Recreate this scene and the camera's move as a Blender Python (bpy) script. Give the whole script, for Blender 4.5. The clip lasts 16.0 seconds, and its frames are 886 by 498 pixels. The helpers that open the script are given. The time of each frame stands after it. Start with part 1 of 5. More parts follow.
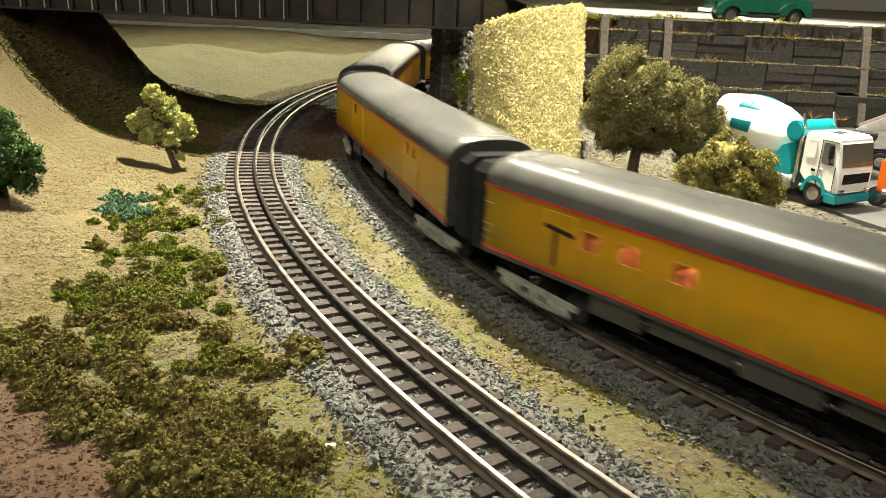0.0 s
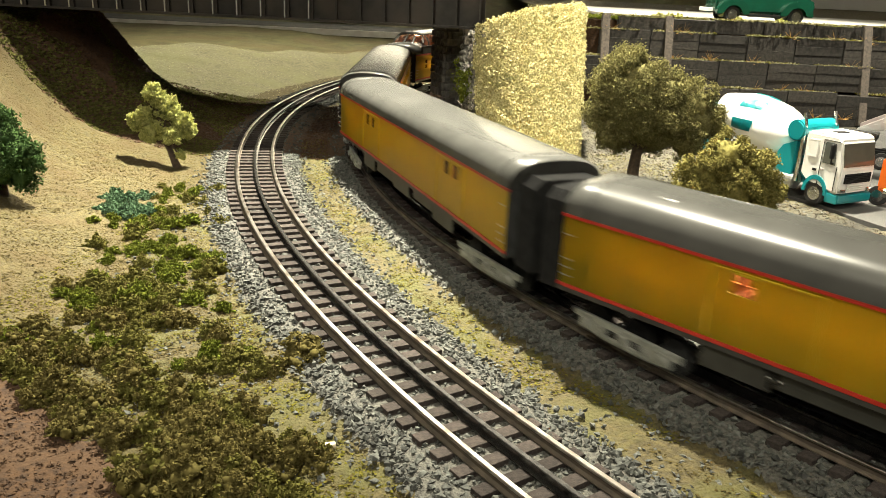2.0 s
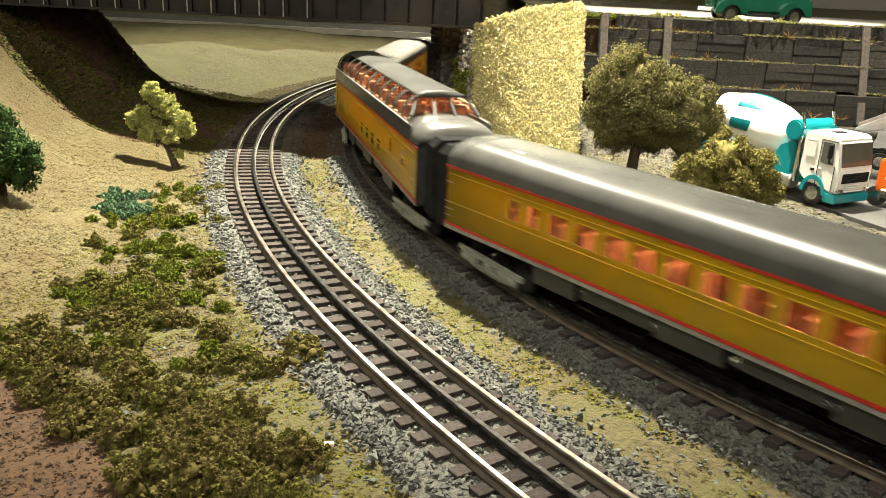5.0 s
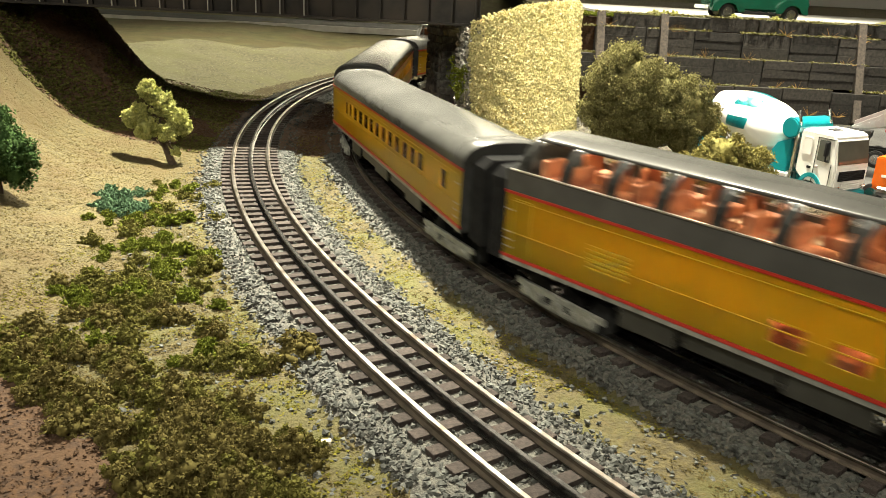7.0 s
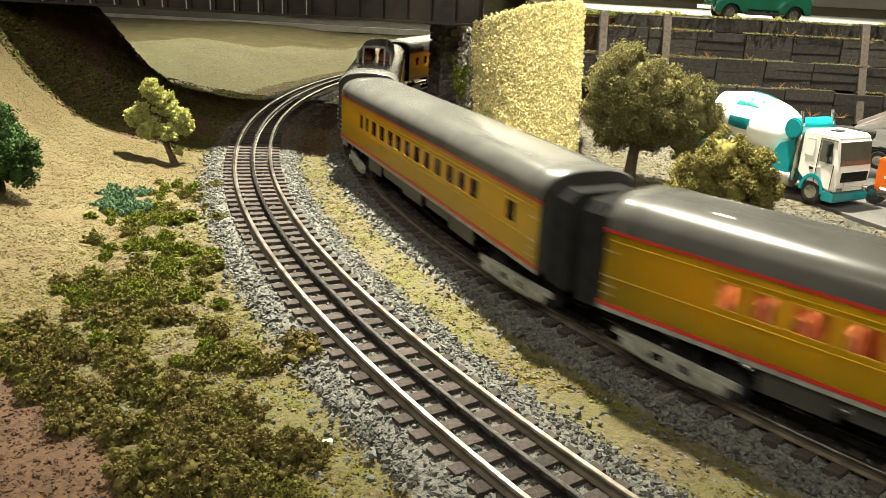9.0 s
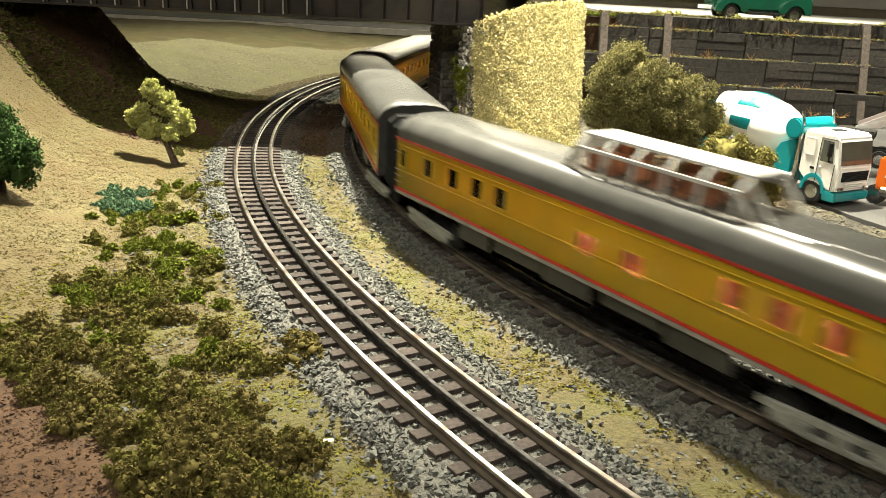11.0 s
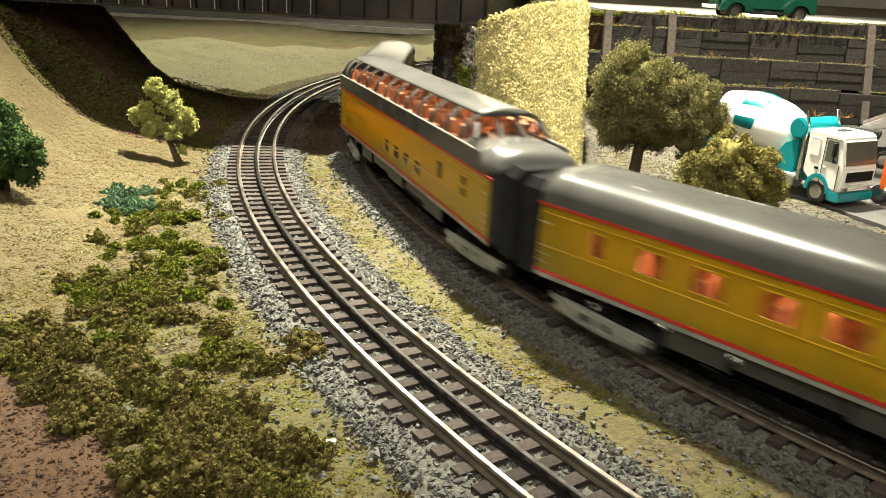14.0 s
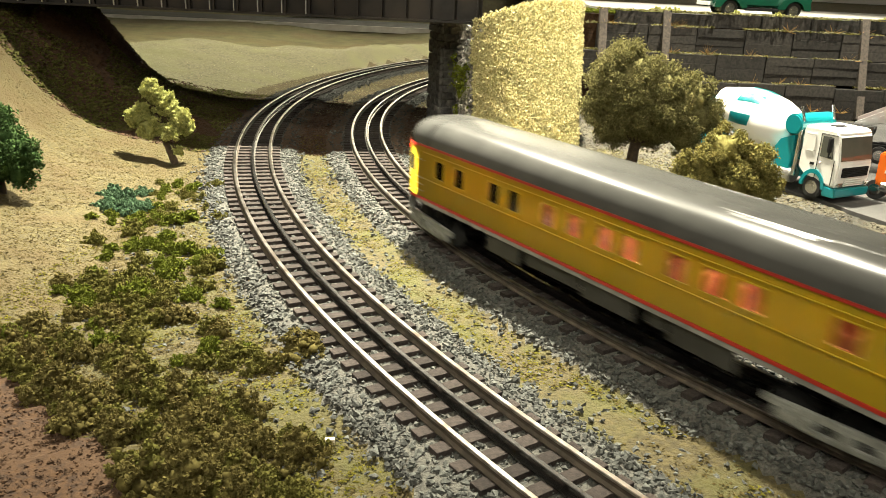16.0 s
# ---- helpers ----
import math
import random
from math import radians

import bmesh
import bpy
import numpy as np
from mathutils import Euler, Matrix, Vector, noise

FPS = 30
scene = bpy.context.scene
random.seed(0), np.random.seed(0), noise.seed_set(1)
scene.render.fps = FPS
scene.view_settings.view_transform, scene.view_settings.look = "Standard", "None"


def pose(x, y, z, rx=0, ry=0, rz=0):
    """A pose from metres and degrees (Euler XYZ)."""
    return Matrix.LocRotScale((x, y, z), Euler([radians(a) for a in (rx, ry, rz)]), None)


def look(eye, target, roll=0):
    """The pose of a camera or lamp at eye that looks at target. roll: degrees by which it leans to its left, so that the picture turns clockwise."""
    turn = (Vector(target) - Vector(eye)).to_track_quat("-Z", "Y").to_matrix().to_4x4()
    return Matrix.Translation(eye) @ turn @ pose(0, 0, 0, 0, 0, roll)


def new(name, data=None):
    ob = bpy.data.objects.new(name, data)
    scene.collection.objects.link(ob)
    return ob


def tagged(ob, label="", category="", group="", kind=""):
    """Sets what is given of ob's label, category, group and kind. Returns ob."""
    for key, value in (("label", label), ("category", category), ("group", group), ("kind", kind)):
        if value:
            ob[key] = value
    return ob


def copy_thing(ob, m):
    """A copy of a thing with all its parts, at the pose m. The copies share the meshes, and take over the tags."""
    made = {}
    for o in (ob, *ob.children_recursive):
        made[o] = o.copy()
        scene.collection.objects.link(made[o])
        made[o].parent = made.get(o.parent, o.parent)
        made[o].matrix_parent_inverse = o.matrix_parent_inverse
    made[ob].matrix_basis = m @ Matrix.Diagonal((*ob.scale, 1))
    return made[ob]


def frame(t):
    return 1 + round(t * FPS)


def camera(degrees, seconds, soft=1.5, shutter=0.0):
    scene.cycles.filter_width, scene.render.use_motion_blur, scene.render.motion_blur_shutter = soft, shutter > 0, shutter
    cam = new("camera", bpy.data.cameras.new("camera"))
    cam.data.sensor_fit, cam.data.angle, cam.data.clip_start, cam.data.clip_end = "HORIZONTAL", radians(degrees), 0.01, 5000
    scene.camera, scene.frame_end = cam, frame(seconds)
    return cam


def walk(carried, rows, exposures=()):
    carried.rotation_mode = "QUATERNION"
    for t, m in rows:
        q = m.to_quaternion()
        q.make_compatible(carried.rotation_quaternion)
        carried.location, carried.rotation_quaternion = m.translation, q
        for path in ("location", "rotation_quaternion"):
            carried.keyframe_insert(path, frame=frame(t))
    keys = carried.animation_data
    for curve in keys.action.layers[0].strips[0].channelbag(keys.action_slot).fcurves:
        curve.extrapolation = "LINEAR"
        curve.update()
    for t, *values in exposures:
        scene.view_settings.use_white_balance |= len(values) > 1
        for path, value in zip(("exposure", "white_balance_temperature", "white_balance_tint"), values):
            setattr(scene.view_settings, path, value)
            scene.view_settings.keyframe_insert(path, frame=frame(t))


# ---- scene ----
HFOV = 58.52
cam = camera(HFOV, 16.0, soft=0.75, shutter=0.75)
PATH = [
    (0, pose(0.0001, -0.0003, 0.1771, 71.439, -2.588, 0.989)),
    (0.5, pose(0.0002, 0.0002, 0.1769, 71.428, -2.572, 0.999)),
    (1, pose(0.0001, 0.0003, 0.1768, 71.391, -2.596, 1.030)),
    (1.5, pose(0.0001, 0.0006, 0.1765, 71.346, -2.624, 1.041)),
    (2, pose(0.0001, 0.0005, 0.1765, 71.381, -2.675, 1.057)),
    (2.5, pose(0.0001, 0.0005, 0.1768, 71.328, -2.723, 1.090)),
    (3, pose(0.0003, 0.0003, 0.1771, 71.290, -2.668, 1.087)),
    (3.5, pose(-0.0003, 0.0002, 0.1767, 71.414, -2.739, 1.073)),
    (4, pose(0.0003, 0.0001, 0.1773, 71.402, -2.669, 1.079)),
    (6.5, pose(-0.0003, -0.0000, 0.1770, 71.165, -2.911, 0.755)),
    (7, pose(0.0000, -0.0002, 0.1771, 71.161, -2.810, 0.750)),
    (7.5, pose(0.0002, -0.0003, 0.1770, 71.129, -2.872, 0.878)),
    (8, pose(-0.0001, -0.0000, 0.1775, 71.073, -2.791, 0.850)),
    (8.5, pose(0.0002, -0.0004, 0.1770, 71.070, -2.874, 0.880)),
    (9, pose(-0.0001, 0.0001, 0.1774, 71.121, -2.918, 0.921)),
    (11.5, pose(0.0001, -0.0001, 0.1771, 71.164, -2.834, 0.970)),
    (12, pose(-0.0001, 0.0002, 0.1773, 71.181, -2.912, 0.978)),
    (12.5, pose(-0.0002, 0.0002, 0.1773, 71.162, -2.855, 0.970)),
    (13, pose(-0.0004, 0.0005, 0.1773, 71.197, -2.948, 1.011)),
    (13.5, pose(-0.0002, 0.0004, 0.1774, 71.205, -3.044, 1.105)),
    (14, pose(-0.0002, 0.0009, 0.1773, 71.064, -2.918, 1.211)),
    (14.5, pose(-0.0001, 0.0006, 0.1772, 71.041, -2.834, 1.228)),
    (15, pose(0.0004, 0.0002, 0.1767, 71.042, -2.590, 1.112)),
    (15.5, pose(0.0003, -0.0004, 0.1771, 71.005, -2.483, 0.903)),
    (16, pose(0.0000, 0.0000, 0.1770, 71.020, -2.513, 0.864)),
]
walk(cam, PATH)

# ---- world and light ----
world = bpy.data.worlds.new("room")
scene.world = world
world.use_nodes = True
bg = world.node_tree.nodes["Background"]
bg.inputs["Color"].default_value = (1.0, 0.86, 0.68, 1)
bg.inputs["Strength"].default_value = 0.27


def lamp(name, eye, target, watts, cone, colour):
    """A spotlight out of view above the layout."""
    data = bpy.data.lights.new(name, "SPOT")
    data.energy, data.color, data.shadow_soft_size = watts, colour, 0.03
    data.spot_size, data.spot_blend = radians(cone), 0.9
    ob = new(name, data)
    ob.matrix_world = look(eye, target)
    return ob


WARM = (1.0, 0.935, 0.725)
# First is the inferred key; the rest are fill added to brighten single areas.
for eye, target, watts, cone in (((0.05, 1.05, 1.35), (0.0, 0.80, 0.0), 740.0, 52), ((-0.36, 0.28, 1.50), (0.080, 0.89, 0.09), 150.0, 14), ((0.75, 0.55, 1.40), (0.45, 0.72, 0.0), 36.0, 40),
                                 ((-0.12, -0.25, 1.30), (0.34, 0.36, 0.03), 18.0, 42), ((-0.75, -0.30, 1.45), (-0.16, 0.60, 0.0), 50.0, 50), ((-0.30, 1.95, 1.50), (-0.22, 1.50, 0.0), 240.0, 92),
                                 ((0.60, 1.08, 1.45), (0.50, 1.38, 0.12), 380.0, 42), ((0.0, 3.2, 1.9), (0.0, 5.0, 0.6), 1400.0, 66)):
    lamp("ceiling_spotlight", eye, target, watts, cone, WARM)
# Unseen soft fill lamp added behind the camera to lift the dark areas.
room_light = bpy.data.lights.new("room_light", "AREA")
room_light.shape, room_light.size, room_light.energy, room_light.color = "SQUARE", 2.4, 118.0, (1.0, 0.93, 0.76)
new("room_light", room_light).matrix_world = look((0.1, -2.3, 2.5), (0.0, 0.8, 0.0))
scene.view_settings.exposure = 0.12

# ---- materials ----
MATS = {}


def material(name, base, base2=None, rough=0.8, metal=0.0, scale=300.0, bump=0.0, bump_scale=None, spread=0.5,
             third=None, third_scale=30.0, rnd=0.0, island=0.0, coat=0.0, spec=None):
    """Two tones mixed by a fine grain, a third by large stains, small relief."""
    m = bpy.data.materials.new(name)
    m.use_nodes = True
    n, l = m.node_tree.nodes, m.node_tree.links
    b = n["Principled BSDF"]
    b.inputs["Roughness"].default_value, b.inputs["Metallic"].default_value = rough, metal
    if coat:
        b.inputs["Coat Weight"].default_value, b.inputs["Coat Roughness"].default_value = coat, 0.12
    if spec is not None:
        b.inputs["Specular IOR Level"].default_value = spec
    co = n.new("ShaderNodeTexCoord")
    geo = co.outputs["Object"]
    base2 = base2 or tuple(0.8 * c for c in base)

    def noise_at(s, detail=4.0):
        t = n.new("ShaderNodeTexNoise")
        t.inputs["Scale"].default_value, t.inputs["Detail"].default_value = s, detail
        l.new(geo, t.inputs["Vector"])
        return t

    def ramp(src, lo, hi):
        r = n.new("ShaderNodeMapRange")
        r.inputs["From Min"].default_value, r.inputs["From Max"].default_value = lo, hi
        l.new(src, r.inputs["Value"])
        return r.outputs["Result"]

    def mix(fac, a, c):
        x = n.new("ShaderNodeMix")
        x.data_type = "RGBA"
        l.new(fac, x.inputs[0])
        for sock, val in ((x.inputs[6], a), (x.inputs[7], c)):
            if isinstance(val, tuple):
                sock.default_value = (*val, 1)
            else:
                l.new(val, sock)
        return x.outputs[2]

    grain = noise_at(scale)
    col = mix(ramp(grain.outputs["Fac"], 0.5 - 0.25 * spread, 0.5 + 0.25 * spread), base, base2)
    if third:
        stain = noise_at(third_scale, 3.0)
        col = mix(ramp(stain.outputs["Fac"], 0.42, 0.66), col, third)
    if rnd or island:
        if rnd:
            src = n.new("ShaderNodeObjectInfo").outputs["Random"]
        else:
            src = n.new("ShaderNodeNewGeometry").outputs["Random Per Island"]
        amount = rnd or island
        r = n.new("ShaderNodeMapRange")
        r.inputs["To Min"].default_value, r.inputs["To Max"].default_value = 1 - amount, 1 + amount
        l.new(src, r.inputs["Value"])
        hsv = n.new("ShaderNodeHueSaturation")
        l.new(r.outputs["Result"], hsv.inputs["Value"])
        l.new(col, hsv.inputs["Color"])
        col = hsv.outputs["Color"]
    l.new(col, b.inputs["Base Color"])
    if bump:
        bn = n.new("ShaderNodeBump")
        bn.inputs["Strength"].default_value, bn.inputs["Distance"].default_value = bump, 0.0018
        t = noise_at(bump_scale or scale * 2, 5.0)
        l.new(t.outputs["Fac"], bn.inputs["Height"])
        l.new(bn.outputs["Normal"], b.inputs["Normal"])
    MATS[name] = m
    return m


def glow(name, colour, strength):
    m = bpy.data.materials.new(name)
    m.use_nodes = True
    b = m.node_tree.nodes["Principled BSDF"]
    b.inputs["Base Color"].default_value = (*colour, 1)
    b.inputs["Emission Color"].default_value, b.inputs["Emission Strength"].default_value = (*colour, 1), strength
    return m


def glass(name, colour, alpha, rough=0.05):
    m = bpy.data.materials.new(name)
    m.use_nodes = True
    n, l = m.node_tree.nodes, m.node_tree.links
    n.remove(n["Principled BSDF"])
    out = n["Material Output"]
    tr, gl, mx, fr = (n.new("ShaderNodeBsdf" + k) if k in ("Transparent", "Glossy") else n.new(k) for k in
                      ("Transparent", "Glossy", "ShaderNodeMixShader", "ShaderNodeFresnel"))
    tr.inputs["Color"].default_value = (*colour, 1)
    gl.inputs["Roughness"].default_value = rough
    fr.inputs["IOR"].default_value = 1.28
    l.new(fr.outputs[0], mx.inputs[0]), l.new(tr.outputs[0], mx.inputs[1]), l.new(gl.outputs[0], mx.inputs[2])
    l.new(mx.outputs[0], out.inputs["Surface"])
    return m


M_TURF = material("straw_turf", (0.090, 0.073, 0.025), (0.047, 0.037, 0.013), 0.95, scale=300, spread=0.7, bump=1.0, bump_scale=450, third=(0.062, 0.043, 0.013), third_scale=26)
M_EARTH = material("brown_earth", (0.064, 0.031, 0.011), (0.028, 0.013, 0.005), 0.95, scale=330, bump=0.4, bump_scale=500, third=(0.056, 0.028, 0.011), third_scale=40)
M_SOIL = material("mossy_soil", (0.080, 0.063, 0.022), (0.038, 0.030, 0.011), 0.95, scale=330, spread=0.7, bump=1.0, bump_scale=500, third=(0.058, 0.056, 0.011), third_scale=34)
M_GRAVELBED = material("tan_gravel_bed", (0.038, 0.034, 0.024), (0.019, 0.018, 0.013), 0.95, scale=420, bump=0.9, bump_scale=800, third=(0.081, 0.073, 0.042), third_scale=25)
M_CLIFF = material("pale_straw_turf", (0.33, 0.275, 0.105), (0.18, 0.150, 0.052), 0.95, scale=320, spread=0.8, bump=1.0, bump_scale=450, third=(0.302, 0.226, 0.070), third_scale=24)
M_DRYSTEM = material("dry_orange_stems", (0.52, 0.31, 0.10), (0.38, 0.22, 0.07), 0.9, scale=200)
M_BANK = material("grey_olive_turf", (0.19, 0.175, 0.10), (0.10, 0.092, 0.05), 0.95, scale=240, bump=1.0, bump_scale=500, third=(0.16, 0.155, 0.075), third_scale=16)
M_BALLAST = material("grey_ballast", (0.076, 0.079, 0.071), (0.038, 0.040, 0.036), 0.9, scale=420, bump=0.12, island=0.5)
M_BED = material("ballast_bed", (0.10, 0.097, 0.083), (0.055, 0.053, 0.047), 0.95, scale=500, bump=0.9, bump_scale=900)
M_TIE = material("dark_brown_tie", (0.046, 0.037, 0.033), (0.027, 0.022, 0.020), 0.9, scale=500, bump=0.4, rnd=0.3, spec=0.2)
M_RAIL = material("worn_steel_rail", (0.60, 0.57, 0.53), (0.46, 0.43, 0.39), 0.28, metal=1.0, scale=200, third=(0.24, 0.20, 0.16), third_scale=60)
M_RAILSIDE = material("weathered_rail_side", (0.10, 0.08, 0.06), (0.06, 0.048, 0.037), 0.6, metal=0.3, scale=150)
M_RAILDARK = material("blackened_rail", (0.15, 0.145, 0.14), (0.09, 0.087, 0.084), 0.25, metal=0.95, scale=200)
M_YELLOW = material("armour_yellow_paint", (0.42, 0.305, 0.012), (0.40, 0.29, 0.011), 0.36, scale=60, third=(0.375, 0.265, 0.013), third_scale=12, coat=0.2)
M_ROOF = material("grey_roof_paint", (0.062, 0.062, 0.058), (0.050, 0.050, 0.047), 0.26, scale=80, third=(0.074, 0.073, 0.069), third_scale=18, spec=0.2)
M_RED = material("red_stripe", (0.36, 0.020, 0.011), rough=0.4, scale=100)
M_SKIRT = material("grey_skirt", (0.036, 0.036, 0.032), (0.024, 0.024, 0.021), 0.5, scale=90)
M_TRUCK = material("silver_grey_bogie", (0.27, 0.275, 0.25), (0.15, 0.155, 0.14), 0.45, metal=0.2, scale=250)
M_BLACK = material("black_plastic", (0.010, 0.010, 0.010), (0.016, 0.016, 0.016), 0.9, scale=150, spec=0.12)
M_DARKGREY = material("dark_grey_rubber", (0.028, 0.029, 0.029), (0.018, 0.018, 0.018), 0.8, scale=120, spec=0.15)
M_SILVER = material("silver_trim", (0.60, 0.60, 0.58), rough=0.3, metal=0.9, scale=120)
M_GIRDER = material("black_girder_steel", (0.016, 0.014, 0.013), (0.010, 0.009, 0.008), 0.8, scale=120, third=(0.026, 0.021, 0.017), third_scale=25, spec=0.2)
M_STONE = material("grey_cut_stone", (0.13, 0.125, 0.115), (0.06, 0.058, 0.055), 0.9, scale=160, bump=0.8, bump_scale=260, rnd=0.35)
M_STONE_PALE = material("pale_rock", (0.34, 0.32, 0.28), (0.07, 0.065, 0.058), 0.9, scale=200, bump=1.0, bump_scale=300, rnd=0.45)
M_TIMBER = material("black_stained_timber", (0.034, 0.029, 0.024), (0.015, 0.013, 0.011), 0.85, scale=240, bump=0.5, rnd=0.35)
M_POST = material("weathered_brown_post", (0.085, 0.068, 0.055), (0.05, 0.041, 0.034), 0.85, scale=260, bump=0.5)
M_ROAD = material("grey_asphalt", (0.052, 0.051, 0.049), (0.038, 0.037, 0.036), 0.85, scale=600, bump=0.3, third=(0.075, 0.073, 0.070), third_scale=20)
M_PALEROAD = material("pale_concrete", (0.30, 0.29, 0.27), (0.22, 0.215, 0.20), 0.8, scale=400, bump=0.2, third=(0.36, 0.35, 0.33), third_scale=20)
M_WHITE = material("white_gloss_paint", (0.78, 0.77, 0.74), (0.74, 0.73, 0.70), 0.3, scale=40, coat=0.4)
M_TEAL = material("teal_gloss_paint", (0.006, 0.23, 0.26), (0.006, 0.20, 0.23), 0.28, scale=40, coat=0.4)
M_CHROME = material("chrome", (0.70, 0.70, 0.68), rough=0.18, metal=1.0, scale=40)
M_TYRE = material("black_tyre", (0.015, 0.015, 0.015), (0.022, 0.022, 0.022), 0.8, scale=300)
M_SCREEN = material("smoky_windscreen", (0.10, 0.092, 0.072), (0.075, 0.07, 0.055), 0.05, scale=40, coat=0.6)
M_DGLASS = material("dark_glass", (0.07, 0.075, 0.07), (0.09, 0.09, 0.085), 0.06, scale=20, coat=0.6)
M_ORANGE = material("orange_paint", (0.75, 0.16, 0.01), (0.70, 0.14, 0.01), 0.35, scale=60, coat=0.3)
M_GREENCAR = material("dark_green_paint", (0.004, 0.055, 0.032), (0.004, 0.045, 0.026), 0.25, scale=60, coat=0.5)
M_GREYTRUCK = material("light_grey_paint", (0.50, 0.50, 0.49), (0.45, 0.38, 0.37), 0.4, scale=60)
M_BARK = material("brown_bark", (0.07, 0.048, 0.03), (0.04, 0.028, 0.018), 0.9, scale=300, bump=0.8)
M_DRYFIELD = material("olive_field", (0.125, 0.115, 0.042), (0.062, 0.058, 0.022), 0.95, scale=26, spread=0.9, third=(0.095, 0.072, 0.027), third_scale=7, bump=0.8, bump_scale=200)


def leafmat(name, a, b):
    m = material(name, a, b, 0.95, scale=420, bump=0.06, bump_scale=1100, island=0.28, spec=0.1)
    n, l = m.node_tree.nodes, m.node_tree.links
    tr, mx = n.new("ShaderNodeBsdfTranslucent"), n.new("ShaderNodeMixShader")
    mx.inputs[0].default_value = 0.40
    l.new(n["Principled BSDF"].inputs["Base Color"].links[0].from_socket, tr.inputs["Color"])
    l.new(n["Principled BSDF"].outputs[0], mx.inputs[1]), l.new(tr.outputs[0], mx.inputs[2])
    l.new(mx.outputs[0], n["Material Output"].inputs["Surface"])
    return m


M_L_OLIVE = leafmat("olive_foam", (0.165, 0.155, 0.040), (0.100, 0.094, 0.023))
M_L_GREEN = leafmat("green_foam", (0.146, 0.166, 0.022), (0.088, 0.109, 0.014))
M_L_DARK = leafmat("dark_green_foam", (0.075, 0.13, 0.04), (0.045, 0.09, 0.03))
M_L_BLUE = leafmat("blue_green_foam", (0.10, 0.165, 0.09), (0.065, 0.12, 0.07))
M_L_BROWN = leafmat("brown_olive_foam", (0.165, 0.138, 0.046), (0.100, 0.084, 0.026))
M_L_YELLOW = leafmat("pale_yellow_foam", (0.46, 0.46, 0.17), (0.32, 0.33, 0.11))
M_STRAWBITS = leafmat("straw_bits", (0.112, 0.090, 0.036), (0.064, 0.049, 0.018))
M_YGBITS = leafmat("yellow_green_bits", (0.148, 0.134, 0.022), (0.084, 0.078, 0.012))
M_CLIFFBITS = leafmat("pale_straw_bits", (0.55, 0.505, 0.275), (0.41, 0.365, 0.18))
M_L_TREE = leafmat("grey_olive_foam", (0.215, 0.198, 0.084), (0.125, 0.116, 0.046))
M_L_SHRUB = leafmat("pale_olive_foam", (0.240, 0.215, 0.070), (0.150, 0.135, 0.042))
M_BANKBITS = leafmat("grey_olive_bits", (0.36, 0.34, 0.20), (0.25, 0.235, 0.13))
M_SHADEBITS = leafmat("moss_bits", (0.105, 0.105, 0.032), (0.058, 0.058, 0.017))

# ---- mesh helpers ----


def mesh_ob(name, verts, faces, mat, parent=None, label="", smooth=False):
    me = bpy.data.meshes.new(name)
    me.from_pydata([tuple(map(float, v)) for v in verts], [], [tuple(map(int, f)) for f in faces])
    me.materials.append(mat)
    if smooth:
        me.polygons.foreach_set("use_smooth", [True] * len(me.polygons))
    ob = new(name, me)
    ob.parent = parent
    return tagged(ob, label)


def part(name, bm, mat, parent, label="", smooth=False):
    bmesh.ops.recalc_face_normals(bm, faces=bm.faces)
    me = bpy.data.meshes.new(name)
    bm.to_mesh(me)
    bm.free()
    me.materials.append(mat)
    if smooth:
        me.polygons.foreach_set("use_smooth", [True] * len(me.polygons))
    ob = new(name, me)
    ob.parent = parent
    return tagged(ob, label)


def share(ob, parent, m):
    """A further piece on the mesh of ob."""
    o = new(ob.name.split(".")[0], ob.data)
    o.parent = parent
    o.matrix_local = m
    return o


def box(bm, x0, x1, y0, y1, z0, z1, bevel=0.0, m=None):
    vs = [bm.verts.new((x, y, z)) for x in (x0, x1) for y in (y0, y1) for z in (z0, z1)]
    fs = [bm.faces.new([vs[i] for i in q]) for q in ((0, 1, 3, 2), (4, 6, 7, 5), (0, 4, 5, 1), (2, 3, 7, 6), (0, 2, 6, 4), (1, 5, 7, 3))]
    if bevel:
        es = list({e for f in fs for e in f.edges})
        r = bmesh.ops.bevel(bm, geom=es, offset=bevel, segments=2, affect="EDGES", profile=0.6)
        vs = list({v for f in r["faces"] for v in f.verts} | {v for v in vs if v.is_valid})
    if m is not None:
        bmesh.ops.transform(bm, matrix=m, verts=[v for v in vs if v.is_valid])
    return bm


def tube(bm, r, depth, m, r2=None, seg=20, bevel=0.0):
    r = bmesh.ops.create_cone(bm, cap_ends=True, segments=seg, radius1=r, radius2=r if r2 is None else r2, depth=depth, matrix=m)
    if bevel:
        es = [e for v in r["verts"] for e in v.link_edges if len(e.link_faces) == 2 and any(len(f.verts) > 4 for f in e.link_faces)]
        bmesh.ops.bevel(bm, geom=list(set(es)), offset=bevel, segments=2, affect="EDGES")
    return bm


def loft(sections, close=False, caps=True):
    """Skins a list of equal-length rings of points."""
    bm = bmesh.new()
    rings = [[bm.verts.new(p) for p in s] for s in sections]
    n = len(rings[0])
    for a, b in zip(rings, rings[1:]):
        for i in range(n if close else n - 1):
            bm.faces.new((a[i], a[(i + 1) % n], b[(i + 1) % n], b[i]))
    if caps and close:
        bm.faces.new(rings[0][::-1])
        bm.faces.new(rings[-1])
    return bm


def thing(name, label, category, m=None, group="", kind=""):
    ob = new(name)
    ob.empty_display_size = 0.01
    if m is not None:
        ob.matrix_basis = m
    return tagged(ob, label, category, group, kind)


# ---- the two tracks ----
DS = 0.004


